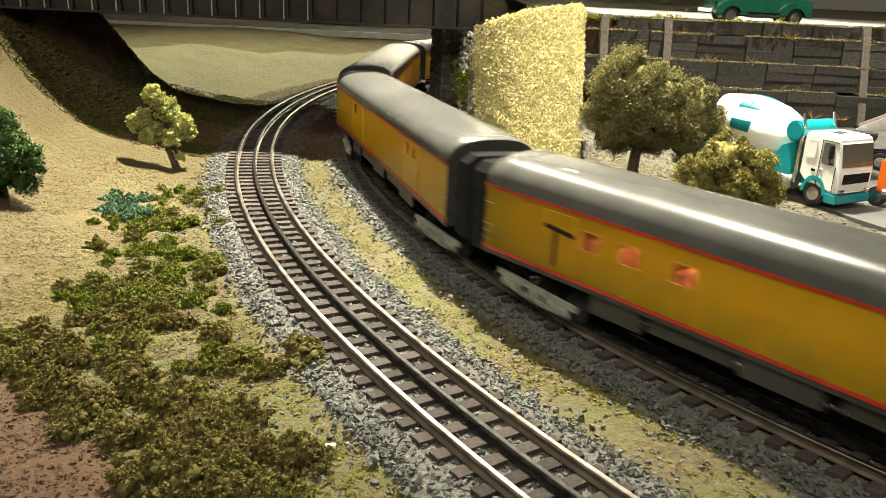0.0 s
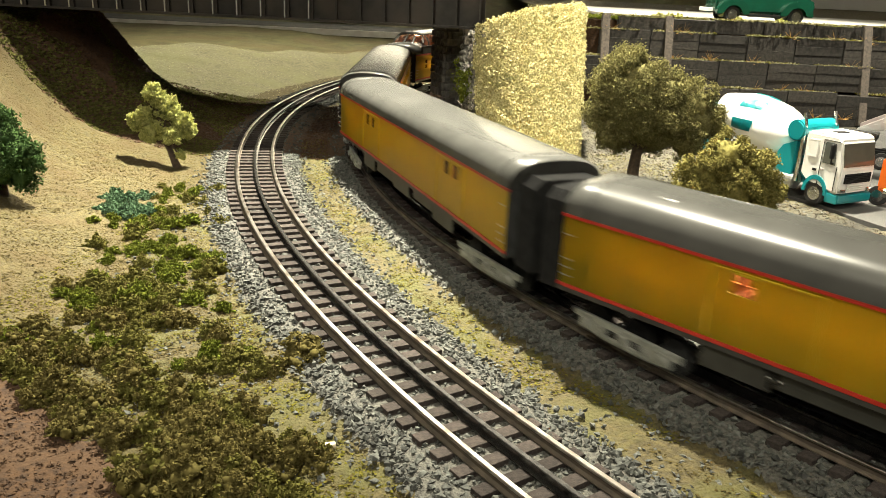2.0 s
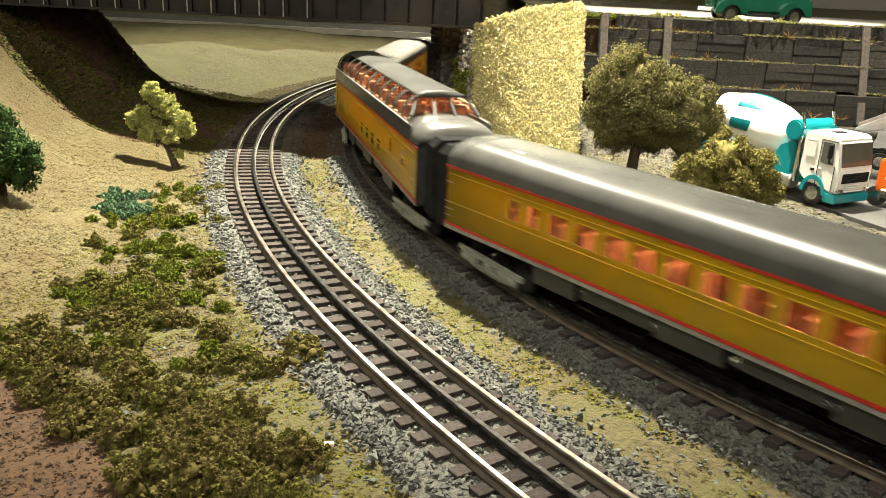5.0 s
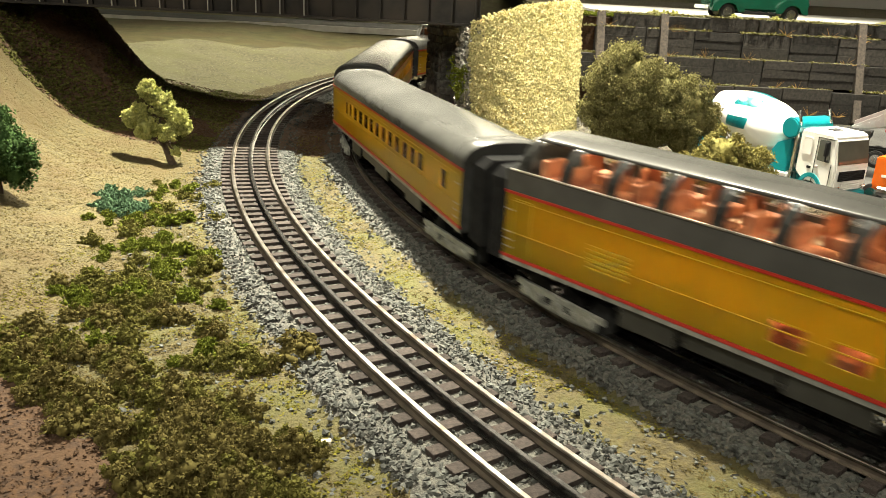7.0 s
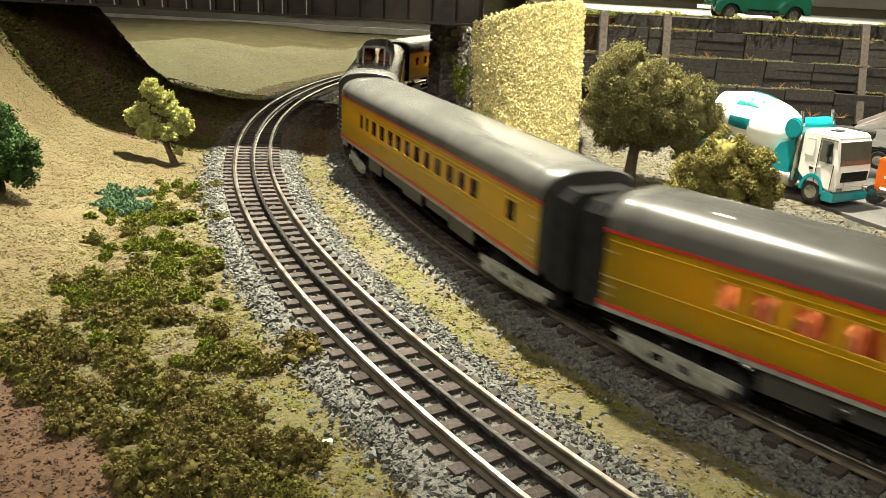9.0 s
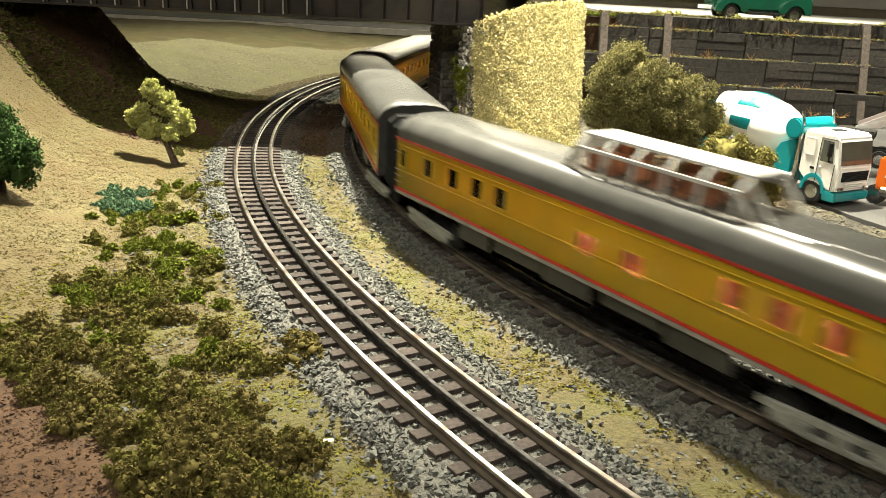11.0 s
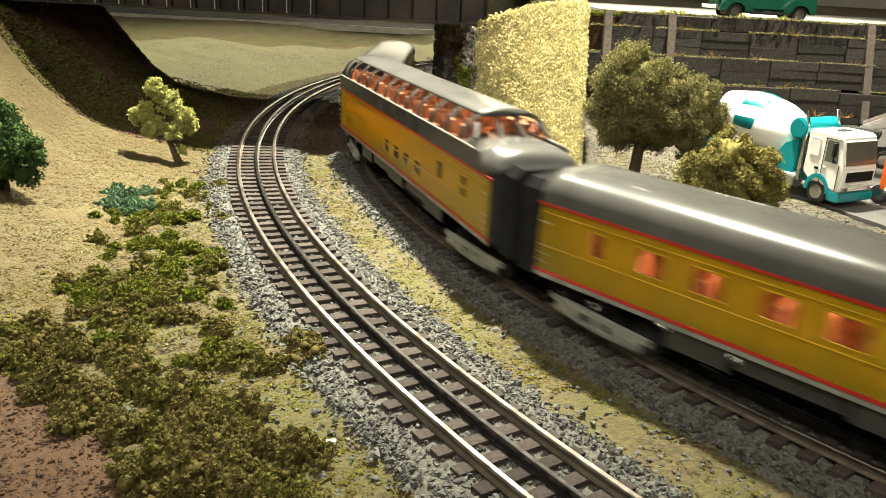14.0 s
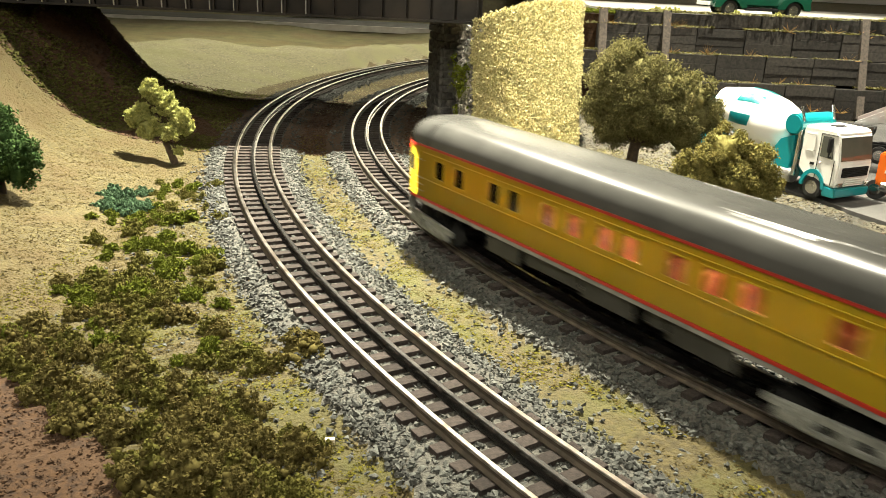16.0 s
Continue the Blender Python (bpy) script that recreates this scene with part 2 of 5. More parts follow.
def centreline(x, y, heading, k, s_on, s_min, s_max, ease=0.06):
    """A straight that eases into a bend, and runs straight again once it heads along +x."""
    fwd = [(0.0, x, y, heading)]
    s, a, b, t = 0.0, x, y, heading
    while s < s_max:
        e = 1 / (1 + math.exp(min(50, max(-50, -(s - s_on) / ease * 4))))
        t += (k * e if t > 0 else 0) * DS
        a, b, s = a + math.cos(t) * DS, b + math.sin(t) * DS, s + DS
        fwd.append((s, a, b, t))
    back = []
    s = -DS
    while s > s_min:
        back.append((s, x + s * math.cos(heading), y + s * math.sin(heading), heading))
        s -= DS
    return np.array(back[::-1] + fwd)


LINE_1 = centreline(0.0589, 0.2426, 2.2238, -0.6986, -10.0, -1.6, 5.0)
LINE_2 = centreline(0.4243, 0.0860, 2.5051, -0.8615, 0.0721, -5.2, 6.0)


def on_line(line, s):
    return np.array([np.interp(s, line[:, 0], line[:, i]) for i in (1, 2, 3)])


def dist_to(line, X, Y, step=5):
    pts = line[::step, 1:3]
    pts = pts[(pts[:, 0] > -1.5) & (pts[:, 0] < 2.5) & (pts[:, 1] > -1) & (pts[:, 1] < 3)]
    out = np.full(X.shape, 9.0)
    for p in pts:
        out = np.minimum(out, np.hypot(X - p[0], Y - p[1]))
    return out


# ---- ground ----
BASE = -0.012


def fbm(X, Y, scale, seed=0.0):
    """Cheap smooth noise in -1..1 for arrays."""
    out = np.zeros_like(X)
    rng = np.random.RandomState(int(seed * 7 + 3))
    for o in range(7):
        a, ph = rng.uniform(0, 6.28), rng.uniform(0, 6.28)
        f = scale * rng.uniform(0.6, 1.9)
        out += np.sin(f * (X * math.cos(a) + Y * math.sin(a)) + ph + 1.3 * np.sin(f * 0.7 * (Y * math.cos(a) - X * math.sin(a)) + 2 * ph))
    return out / 7


def smooth(x):
    x = np.clip(x, 0, 1)
    return x * x * (3 - 2 * x)


def ridge(X):
    """Distance of the bank's crest from the middle of the bend."""
    return 1.57 + 0.24 * np.clip((-0.24 - X) / 0.32, 0, 1)


def height(X, Y):
    z = np.full(X.shape, BASE) + 0.0015 * fbm(X, Y, 60, 1)
    # hill on the left, under the bridge's end
    foot = -0.22 - 0.13 * np.clip(Y - 0.35, 0, 0.8)
    foot = foot + 0.055 * smooth((Y - 0.85) / 0.16)
    d = np.clip(foot - X, 0, None)
    hill = 0.22 * d + 5.0 * np.clip(d - 0.07, 0, 0.13) ** 2 + 0.55 * np.clip(d - 0.20, 0, 0.16)
    hill = hill + (0.010 * fbm(X, Y, 34, 22) + 0.005 * fbm(X, Y, 95, 23)) * smooth(d / 0.06) * smooth((Y - 0.80) / 0.1)
    hill = np.minimum(hill, 0.185) * (1 - smooth((Y - 1.04) / 0.17) * 0.93)
    z = z + hill + 0.006 * fbm(X, Y, 26, 2) * smooth(d / 0.08)
    # bank outside the bend, then the field behind
    r = np.hypot(X - 1.16, Y - 1.05)
    rr = ridge(X)
    bank = (0.031 + 0.006 * fbm(X, Y, 9, 4)) * smooth((r - 1.49) / (rr - 1.49)) * smooth((Y - 1.08) / 0.2) * smooth((0.3 - X) / 0.5)
    field = -0.040 * smooth((r - rr - 0.01) / 0.07) * smooth((Y - 1.25) / 0.2) * smooth((0.1 - X) / 0.3) + 0.020 * smooth((Y - 1.7) / 1.1)
    z = z + bank + field + 0.004 * fbm(X, Y, 30, 5) * smooth((Y - 1.15) / 0.2) * smooth((r - 1.6) / 0.1)
    return z


def grid_mesh(xs, ys, zf):
    X, Y = np.meshgrid(xs, ys)
    Z = zf(X, Y)
    v = np.stack([X, Y, Z], -1).reshape(-1, 3)
    nx, ny = len(xs), len(ys)
    i = np.arange(nx * ny).reshape(ny, nx)
    f = np.stack([i[:-1, :-1], i[:-1, 1:], i[1:, 1:], i[1:, :-1]], -1).reshape(-1, 4)
    return v, f


def fine_height(X, Y):
    z = height(X, Y)
    near = smooth((2.2 - Y) / 1.0)
    z = z + near * 0.0015 * fbm(X, Y, 300, 3) + near * 0.0012 * fbm(X, Y, 800, 4)
    d1, d2 = dist_to(LINE_1, X, Y), dist_to(LINE_2, X, Y)
    bed = np.maximum(smooth((0.050 - d1) / 0.016), smooth((0.050 - d2) / 0.016))
    return z * (1 - bed) + bed * (-0.0074)


def spaced(a, b, fine0, fine1, fine, coarse):
    lo = np.arange(a, fine0, coarse)
    mid = np.arange(fine0, fine1, fine)
    hi = np.append(np.arange(fine1, b, coarse), b)
    return np.concatenate([lo, mid, hi])


def build_ground():
    xs = spaced(-6.0, 7.0, -0.62, 0.62, 0.0042, 0.08)
    ys = spaced(-4.5, 5.0, 0.14, 1.7, 0.0045, 0.06)
    v, f = grid_mesh(xs, ys, fine_height)
    ob = mesh_ob("ground", v, f, M_TURF, smooth=True)
    me = ob.data
    for m in (M_EARTH, M_BED, M_DRYFIELD, M_SOIL, M_GRAVELBED, M_BANK):
        me.materials.append(m)
    c = v[f].mean(1)
    d = np.minimum(dist_to(LINE_1, c[:, 0], c[:, 1]), dist_to(LINE_2, c[:, 0], c[:, 1]))
    idx = np.zeros(len(f), int)
    edge = 0.6 * (c[:, 0] + 0.202) + 0.71 * (c[:, 1] - 0.326) - 0.007
    wob = 0.008 * fbm(c[:, 0], c[:, 1], 90, 8)
    idx[(edge + wob < 0) & (c[:, 0] < 0.3)] = 1
    idx[(c[:, 0] > 0.10 + 0.25 * np.clip(0.8 - c[:, 1], 0, 1)) & (c[:, 1] < 1.3) & (d > 0.06)] = 5
    # Soil, with the bridge's shade also put in: brown earth fills its shadow band.
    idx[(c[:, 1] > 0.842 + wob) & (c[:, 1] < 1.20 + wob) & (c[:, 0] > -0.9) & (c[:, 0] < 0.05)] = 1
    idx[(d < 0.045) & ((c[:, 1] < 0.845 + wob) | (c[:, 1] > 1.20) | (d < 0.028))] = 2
    idx[(np.hypot(c[:, 0] - 1.16, c[:, 1] - 1.05) > ridge(c[:, 0]) + 0.03 + wob) & (c[:, 1] > 1.25)] = 3
    idx[(idx == 0) & (c[:, 1] > 1.06 + wob) & (np.hypot(c[:, 0] - 1.16, c[:, 1] - 1.05) > 1.5)] = 6
    idx[(idx == 0) & (edge + wob > 0) & (c[:, 1] < 0.845) & (c[:, 0] > -0.21 + 2 * wob) & (c[:, 0] < 0.7)] = 4
    me.polygons.foreach_set("material_index", idx.tolist())
    tagged(ob, "straw-coloured turf and brown earth of the model layout", "ground", kind="structure")
    return ob


build_ground()


# ---- rails and ties ----
def sweep(line, s0, s1, offset, profile, step=0.02):
    ss = np.arange(s0, s1 + step, step)
    secs = []
    for s in ss:
        x, y, t = on_line(line, s)
        nx, ny = math.sin(t), -math.cos(t)
        secs.append([(x + nx * (offset + a), y + ny * (offset + a), z) for a, z in profile])
    return loft(secs, close=True)


RAIL = [(-0.0024, -0.0048), (0.0024, -0.0048), (0.0024, -0.0043), (0.0006, -0.0037), (0.0006, -0.0016), (0.0014, -0.0012), (0.0014, -0.0003),
        (0.0010, 0.0), (-0.0010, 0.0), (-0.0014, -0.0003), (-0.0014, -0.0012), (-0.0006, -0.0016), (-0.0006, -0.0037), (-0.0024, -0.0043)]
HALF = 0.01715
TIE_STEP = 0.0139


def build_track(line, s_near, s_far, rail_near, rail_far, label):
    tr = thing("railway_track", label, "railway track", group="railway tracks")
    for off, mat, lab in ((-HALF, M_RAIL, ""), (0.0, M_RAILDARK, "blackened centre rail"), (HALF, M_RAIL, "")):
        ob = part("rail", sweep(line, rail_near, rail_far, off, RAIL), mat, tr, lab)
        if mat == M_RAIL:
            ob.data.materials.append(M_RAILSIDE)
            ob.data.polygons.foreach_set("material_index", [0 if len(q.vertices) > 4 or 5 <= i % len(RAIL) <= 9 else 1 for i, q in enumerate(ob.data.polygons)])
    first = None
    rng = random.Random(5)
    s = s_near
    while s < s_far:
        x, y, t = on_line(line, s)
        m = Matrix.Translation((x, y, 0)) @ Euler((0, 0, t + rng.uniform(-0.02, 0.02))).to_matrix().to_4x4()
        if first is None:
            bm = bmesh.new()
            box(bm, -0.0034, 0.0034, -0.0272, 0.0272, -0.0105, -0.0048, 0.0004)
            first = part("tie", bm, M_TIE, tr)
            first.matrix_local = m
        else:
            share(first, tr, m)
        s += TIE_STEP
    return tr


build_track(LINE_1, -0.16, 2.60, -1.5, 4.9, "three-rail model track on dark ties curving under the bridge")
build_track(LINE_2, -0.50, 2.30, -5.1, 5.9, "three-rail model track carrying the train")


# ---- scattered stuff ----
def scatter(name, pts, sizes, mat, label, category, flat=0.8, seed=1, shape="stone", parent=None):
    """Thousands of small irregular pieces in one mesh."""
    rng = np.random.RandomState(seed)
    n = len(pts)
    if shape == "stone":
        unit = np.array([(1, 0, 0), (-1, 0, 0), (0, 1, 0), (0, -1, 0), (0, 0, 1), (0, 0, -1)], float)
        tri = np.array([(0, 2, 4), (2, 1, 4), (1, 3, 4), (3, 0, 4), (2, 0, 5), (1, 2, 5), (3, 1, 5), (0, 3, 5)])
    else:
        unit = np.array([(1, 1, 1), (-1, -1, 1), (-1, 1, -1), (1, -1, -1)], float) / 1.5
        tri = np.array([(0, 2, 1), (0, 1, 3), (0, 3, 2), (1, 2, 3)])
    k = len(unit)
    q = rng.normal(size=(n, 4))
    q /= np.linalg.norm(q, axis=1)[:, None]
    w, x, y, z = q.T
    R = np.stack([1 - 2 * (y * y + z * z), 2 * (x * y - z * w), 2 * (x * z + y * w), 2 * (x * y + z * w), 1 - 2 * (x * x + z * z), 2 * (y * z - x * w),
                  2 * (x * z - y * w), 2 * (y * z + x * w), 1 - 2 * (x * x + y * y)], -1).reshape(n, 3, 3)
    loc = unit[None] * rng.uniform(0.55, 1.25, (n, k, 1)) * (1 + 0.35 * rng.normal(size=(n, 1, 3)).clip(-1.5, 1.5))
    V = np.einsum("nij,nkj->nki", R, loc) * np.asarray(sizes).reshape(-1, 1, 1)
    V[:, :, 2] *= flat
    V += np.asarray(pts)[:, None]
    F = tri[None] + (np.arange(n) * k)[:, None, None]
    me = bpy.data.meshes.new(name)
    V, F = V.reshape(-1, 3).astype(np.float32), F.reshape(-1, 3)
    me.vertices.add(len(V))
    me.vertices.foreach_set("co", V.ravel())
    me.loops.add(F.size)
    me.loops.foreach_set("vertex_index", F.ravel().astype(np.int32))
    me.polygons.add(len(F))
    me.polygons.foreach_set("loop_start", np.arange(0, F.size, 3, dtype=np.int32))
    me.polygons.foreach_set("use_smooth", [False] * len(F))
    me.update(calc_edges=True)
    me.materials.append(mat)
    ob = new(name, me)
    ob.parent = parent
    if parent is None:
        tagged(ob, label, category, kind="stuff")
    return ob


def build_ballast():
    rng = np.random.RandomState(11)
    P, S = [], []
    for line, s0, s1 in ((LINE_1, -0.25, 2.2), (LINE_2, -0.6, 1.5)):
        n = int((s1 - s0) * 12000)
        s = s0 + (s1 - s0) * rng.uniform(0, 1, n) ** 1.25
        side = rng.uniform(-1, 1, n)
        off = np.where(rng.uniform(size=n) < 0.35, side * 0.028, np.sign(side) * (0.024 + 0.019 * np.abs(side) ** 0.9 + 0.0032 * np.abs(rng.normal(size=n)) ** 1.8))
        p = np.stack([np.interp(s, line[:, 0], line[:, i]) for i in (1, 2, 3)], 1)
        X, Y = p[:, 0] + np.sin(p[:, 2]) * off, p[:, 1] - np.cos(p[:, 2]) * off
        Z = np.where(np.abs(off) < 0.028, -0.0073, -0.0074 - 0.20 * np.clip(np.abs(off) - 0.038, 0, None)) + rng.uniform(-0.0005, 0.001, n)
        # Ballast thinned over the shadow band so the darker earth shows.
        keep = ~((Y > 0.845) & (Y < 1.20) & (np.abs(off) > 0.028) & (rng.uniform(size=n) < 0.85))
        P.append(np.stack([X, Y, Z], 1)[keep])
        S.append(rng.uniform(0.0009, 0.0021, n)[keep])
    scatter("ballast", np.concatenate(P), np.concatenate(S), M_BALLAST, "loose grey stone ballast along the model tracks", "ballast", 0.75, 2)


build_ballast()


def ground_bits(name, region, n, mat, label, size, seed, shape="tet"):
    rng = np.random.RandomState(seed)
    (x0, x1), (y0, y1), keep = region
    X, Y = rng.uniform(x0, x1, n), y0 + (y1 - y0) * rng.uniform(0, 1, n) ** 1.3
    d1, d2 = dist_to(LINE_1, X, Y), dist_to(LINE_2, X, Y)
    ok = keep(X, Y) & (np.minimum(d1, d2) > 0.040 + 0.009 * rng.uniform(size=n))
    X, Y = X[ok], Y[ok]
    Z = height(X, Y) + 0.0004
    return scatter(name, np.stack([X, Y, Z], 1), rng.uniform(0.6, 1.3, len(X)) * size, mat, label, "ground cover", 0.30 if shape == "tet" else 0.6, seed + 1, shape)


def dirt_side(X, Y):
    return 0.6 * (X + 0.202) + 0.71 * (Y - 0.326) - 0.007 + 0.008 * fbm(X, Y, 90, 8)


ground_bits("turf_tufts", ((-0.62, -0.08), (0.2, 1.2), lambda X, Y: (dirt_side(X, Y) > 0) & (fbm(X, Y, 40, 6) > -0.5) & (Y < 0.86)), 150000, M_STRAWBITS, "straw-coloured scatter on the hillside", 0.00075, 21)
ground_bits("green_scatter", ((-0.25, 0.30), (0.2, 0.95), lambda X, Y: (dirt_side(X, Y) > 0) & (fbm(X, Y, 55, 9) + 0.35 * fbm(X, Y, 190, 3) > -0.02)), 80000, M_YGBITS, "yellow-green scatter between the tracks", 0.0009, 23)
ground_bits("dry_scatter", ((-0.22, 0.36), (0.2, 0.95), lambda X, Y: (dirt_side(X, Y) > 0) & (fbm(X, Y, 48, 19) + 0.4 * fbm(X, Y, 210, 5) > -0.1)), 80000, M_STRAWBITS, "dry straw scatter between the tracks", 0.0009, 33)
ground_bits("loose_stones", ((-0.22, 0.36), (0.2, 0.9), lambda X, Y: (dirt_side(X, Y) > 0.01)), 7500, M_BALLAST, "single grey stones strewn on the turf", 0.0014, 35, "stone")
ground_bits("earth_clods", ((-0.34, 0.02), (0.16, 0.37), lambda X, Y: dirt_side(X, Y) < 0.004), 24000, M_EARTH, "crumbly brown earth clods", 0.0008, 25, "stone")
ground_bits("bank_scatter", ((-0.75, 0.1), (1.1, 1.9), lambda X, Y: X < 9), 30000, M_BANKBITS, "dry scatter on the bank behind the bridge", 0.0009, 27)
# Brown clods start at the bridge shadow's edge and darken the band further.
ground_bits("bridge_shade_clods", ((-0.5, 0.05), (0.77, 1.22), lambda X, Y: (Y > 0.838 + 0.01 * fbm(X, Y, 90, 8)) & (X > -0.36)), 36000, M_EARTH, "coarse brown soil clods filling the bridge's shadow band", 0.0014, 29, "stone")

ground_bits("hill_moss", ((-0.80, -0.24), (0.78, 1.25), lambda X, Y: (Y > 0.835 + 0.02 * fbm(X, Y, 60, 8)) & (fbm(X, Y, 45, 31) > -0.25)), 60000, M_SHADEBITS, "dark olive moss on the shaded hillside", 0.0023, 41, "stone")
# Soil kept to the bridge's shadow on the hill, its brown adding painted shade.
ground_bits("hill_soil", ((-0.80, -0.24), (0.78, 1.25), lambda X, Y: (Y > 0.835 + 0.02 * fbm(X, Y, 60, 8))), 26000, M_EARTH, "coarse brown soil deepening the shade on the hillside", 0.0017, 43, "stone")


# ---- plants ----
def foam(rng, lumps, bits, puffs, tight=0.16):
    """Points in soft clumps over the skin of a crown of lumps."""
    c = np.array([p for p, _ in lumps])
    r = np.array([q for _, q in lumps])
    pick = rng.choice(len(r), puffs, p=r**2 / (r**2).sum())
    d = rng.normal(size=(puffs, 3))
    d /= np.linalg.norm(d, axis=1)[:, None]
    at = c[pick] + d * (r[pick] * rng.uniform(0.80, 1.02, puffs))[:, None]
    q = r[pick] * rng.uniform(0.12, 0.30, puffs)
    w = rng.choice(puffs, bits, p=q**2 / (q**2).sum())
    e = rng.normal(size=(bits, 3))
    e *= (q[w] * (1 + 0.25 * rng.normal(size=bits)) / np.linalg.norm(e, axis=1))[:, None]
    co = at[w] + e + rng.normal(size=(bits, 3)) * (q[w] * tight)[:, None]
    return co[co[:, 2] > -0.002]


def core(lumps, mat, parent, name="core", sub=2, grow=0.93, small=0.0):
    """Cauliflower-like foam lumps."""
    bm = bmesh.new()
    for n, ((x, y, z), r) in enumerate(lumps):
        made = bmesh.ops.create_icosphere(bm, subdivisions=sub if r > small else 2, radius=1.0)
        o = Vector((n * 3.1, n * 1.7, n * 2.3))
        for v in made["verts"]:
            u = v.co.copy()
            k = 1 + 0.30 * noise.noise(u * 2.2 + o) + 0.30 * noise.noise(u * 5.0 + o) + 0.26 * noise.noise(u * 10.0 + o) + (0.22 * noise.noise(u * 19.0 + o) if sub > 2 else 0.0)
            v.co = Vector((x, y, z)) + u * (r * grow * k)
    return part(name, bm, mat, parent, smooth=True)


def make_bush(seed, radius, mat, label, bits=2200, bit=0.0008, squash=0.75):
    rng = np.random.RandomState(seed)
    th = thing("bush", label, "bush", group="low bushes")
    lumps = []
    for i in range(15):
        a, r = rng.uniform(0, 6.28), radius * rng.uniform(0, 0.85)
        rad = radius * rng.uniform(0.22, 0.42)
        lumps.append(((r * math.cos(a), r * math.sin(a), max(rad * 0.5, squash * radius * rng.uniform(0.2, 0.85) * (1.2 - r / radius))), rad))
    core(lumps, mat, th, "inner_foliage", 2, 0.46)
    pts = foam(rng, lumps, bits, 110)
    scatter("foliage", pts, rng.uniform(0.7, 1.4, len(pts)) * bit, mat, "", "", 1.0, seed + 5, "tet", th)
    return th


def put(kinds, spots):
    """Spots are (kind, x, y, scale); the first of a kind is its pattern."""
    used = set()
    rng = random.Random(3)
    for kind, x, y, sc in spots:
        z = float(height(np.array([x]), np.array([y]))[0]) - 0.001
        m = Matrix.Translation((x, y, z)) @ Euler((0, 0, rng.uniform(0, 6.28))).to_matrix().to_4x4()
        ob = kinds[kind]
        ob.scale = (1, 1, 1)
        if kind in used:
            ob = copy_thing(ob, m)
        else:
            ob.matrix_basis = m
            used.add(kind)
        ob.scale = (sc, sc, sc * rng.uniform(0.85, 1.1))


BUSHES = {
    "olive": make_bush(31, 0.017, M_L_OLIVE, "low olive foam bush on the turf"),
    "green": make_bush(32, 0.016, M_L_GREEN, "low fresh green foam bush on the turf"),
    "brown": make_bush(33, 0.017, M_L_BROWN, "low brownish olive foam bush on the turf"),
    "blue": make_bush(34, 0.017, M_L_BLUE, "low blue-green foam bush on the turf"),
    "olive_b": make_bush(35, 0.019, M_L_BROWN, "low mottled olive foam bush at the bed's edge", squash=0.9),
}


def bush_spots():
    rng = random.Random(77)
    out = []

    def fill(x0, y0, x1, y1, half, n, kinds, lo, hi):
        for _ in range(n):
            u, w = rng.random(), rng.uniform(-1, 1)
            out.append((rng.choice(kinds), x0 + (x1 - x0) * u + w * half, y0 + (y1 - y0) * u, rng.uniform(lo, hi)))

    fill(-0.215, 0.352, -0.075, 0.240, 0.012, 44, ["olive", "brown", "olive_b"], 0.5, 0.82)
    fill(-0.175, 0.365, -0.050, 0.265, 0.022, 34, ["olive", "brown", "olive", "olive_b"], 0.45, 0.8)
    fill(-0.205, 0.46, -0.120, 0.345, 0.042, 54, ["olive", "green", "brown", "olive"], 0.42, 0.78)
    fill(-0.235, 0.60, -0.165, 0.42, 0.045, 60, ["green", "green", "olive"], 0.40, 0.74)
    fill(-0.278, 0.660, -0.252, 0.59, 0.018, 9, ["blue"], 0.6, 0.9)
    fill(-0.235, 0.70, -0.195, 0.58, 0.030, 20, ["green", "olive"], 0.35, 0.65)
    fill(-0.112, 0.290, -0.040, 0.228, 0.016, 22, ["olive", "brown", "olive_b"], 0.5, 0.8)
    fill(-0.222, 0.385, -0.185, 0.345, 0.022, 14, ["olive", "brown", "green"], 0.5, 0.8)
    out.append(("brown", -0.067, 0.365, 1.2))
    out.append(("olive", -0.225, 0.655, 0.5))
    out.append(("olive", -0.222, 0.615, 0.5))
    return out


put(BUSHES, bush_spots())


def make_tree(seed, label, mat, trunk, lumps, bits, bit, m, bark=M_BARK, fill=1.0, puffs=34):
    """Tapered trunk with limbs and a crown of foam clumps. trunk: list of (x, y, z, r)."""
    rng = np.random.RandomState(seed)
    th = thing("tree", label, "tree", m, group="model trees")

    def limb(bm, pts):
        secs = []
        for x, y, z, r in pts:
            secs.append([(x + r * math.cos(a), y + r * math.sin(a), z) for a in np.linspace(0, 2 * math.pi, 10, endpoint=False)])
        rings = [[bm.verts.new(p) for p in s] for s in secs]
        for a, b in zip(rings, rings[1:]):
            for i in range(10):
                bm.faces.new((a[i], a[(i + 1) % 10], b[(i + 1) % 10], b[i]))
        bm.faces.new(rings[-1])
        return bm

    bm = limb(bmesh.new(), trunk)
    tx, ty, tz, tr = trunk[-1]
    for (x, y, z), r in lumps:
        limb(bm, [(tx, ty, tz - tr, tr * 0.7), ((tx + x) / 2, (ty + y) / 2, (tz + z) / 2 - 0.15 * r, tr * 0.45), (x, y, z, tr * 0.25)])
    part("trunk", bm, bark, th, "brown trunk and limbs", smooth=True)
    solid = [(p, r * fill) for p, r in lumps]
    core(solid, mat, th, "inner_crown", 3, 0.66)
    pts = foam(rng, solid, bits, puffs * len(lumps))
    scatter("crown", pts, rng.uniform(0.6, 1.4, len(pts)) * bit, mat, "", "", 1.0, seed + 3, "tet", th)
    return th


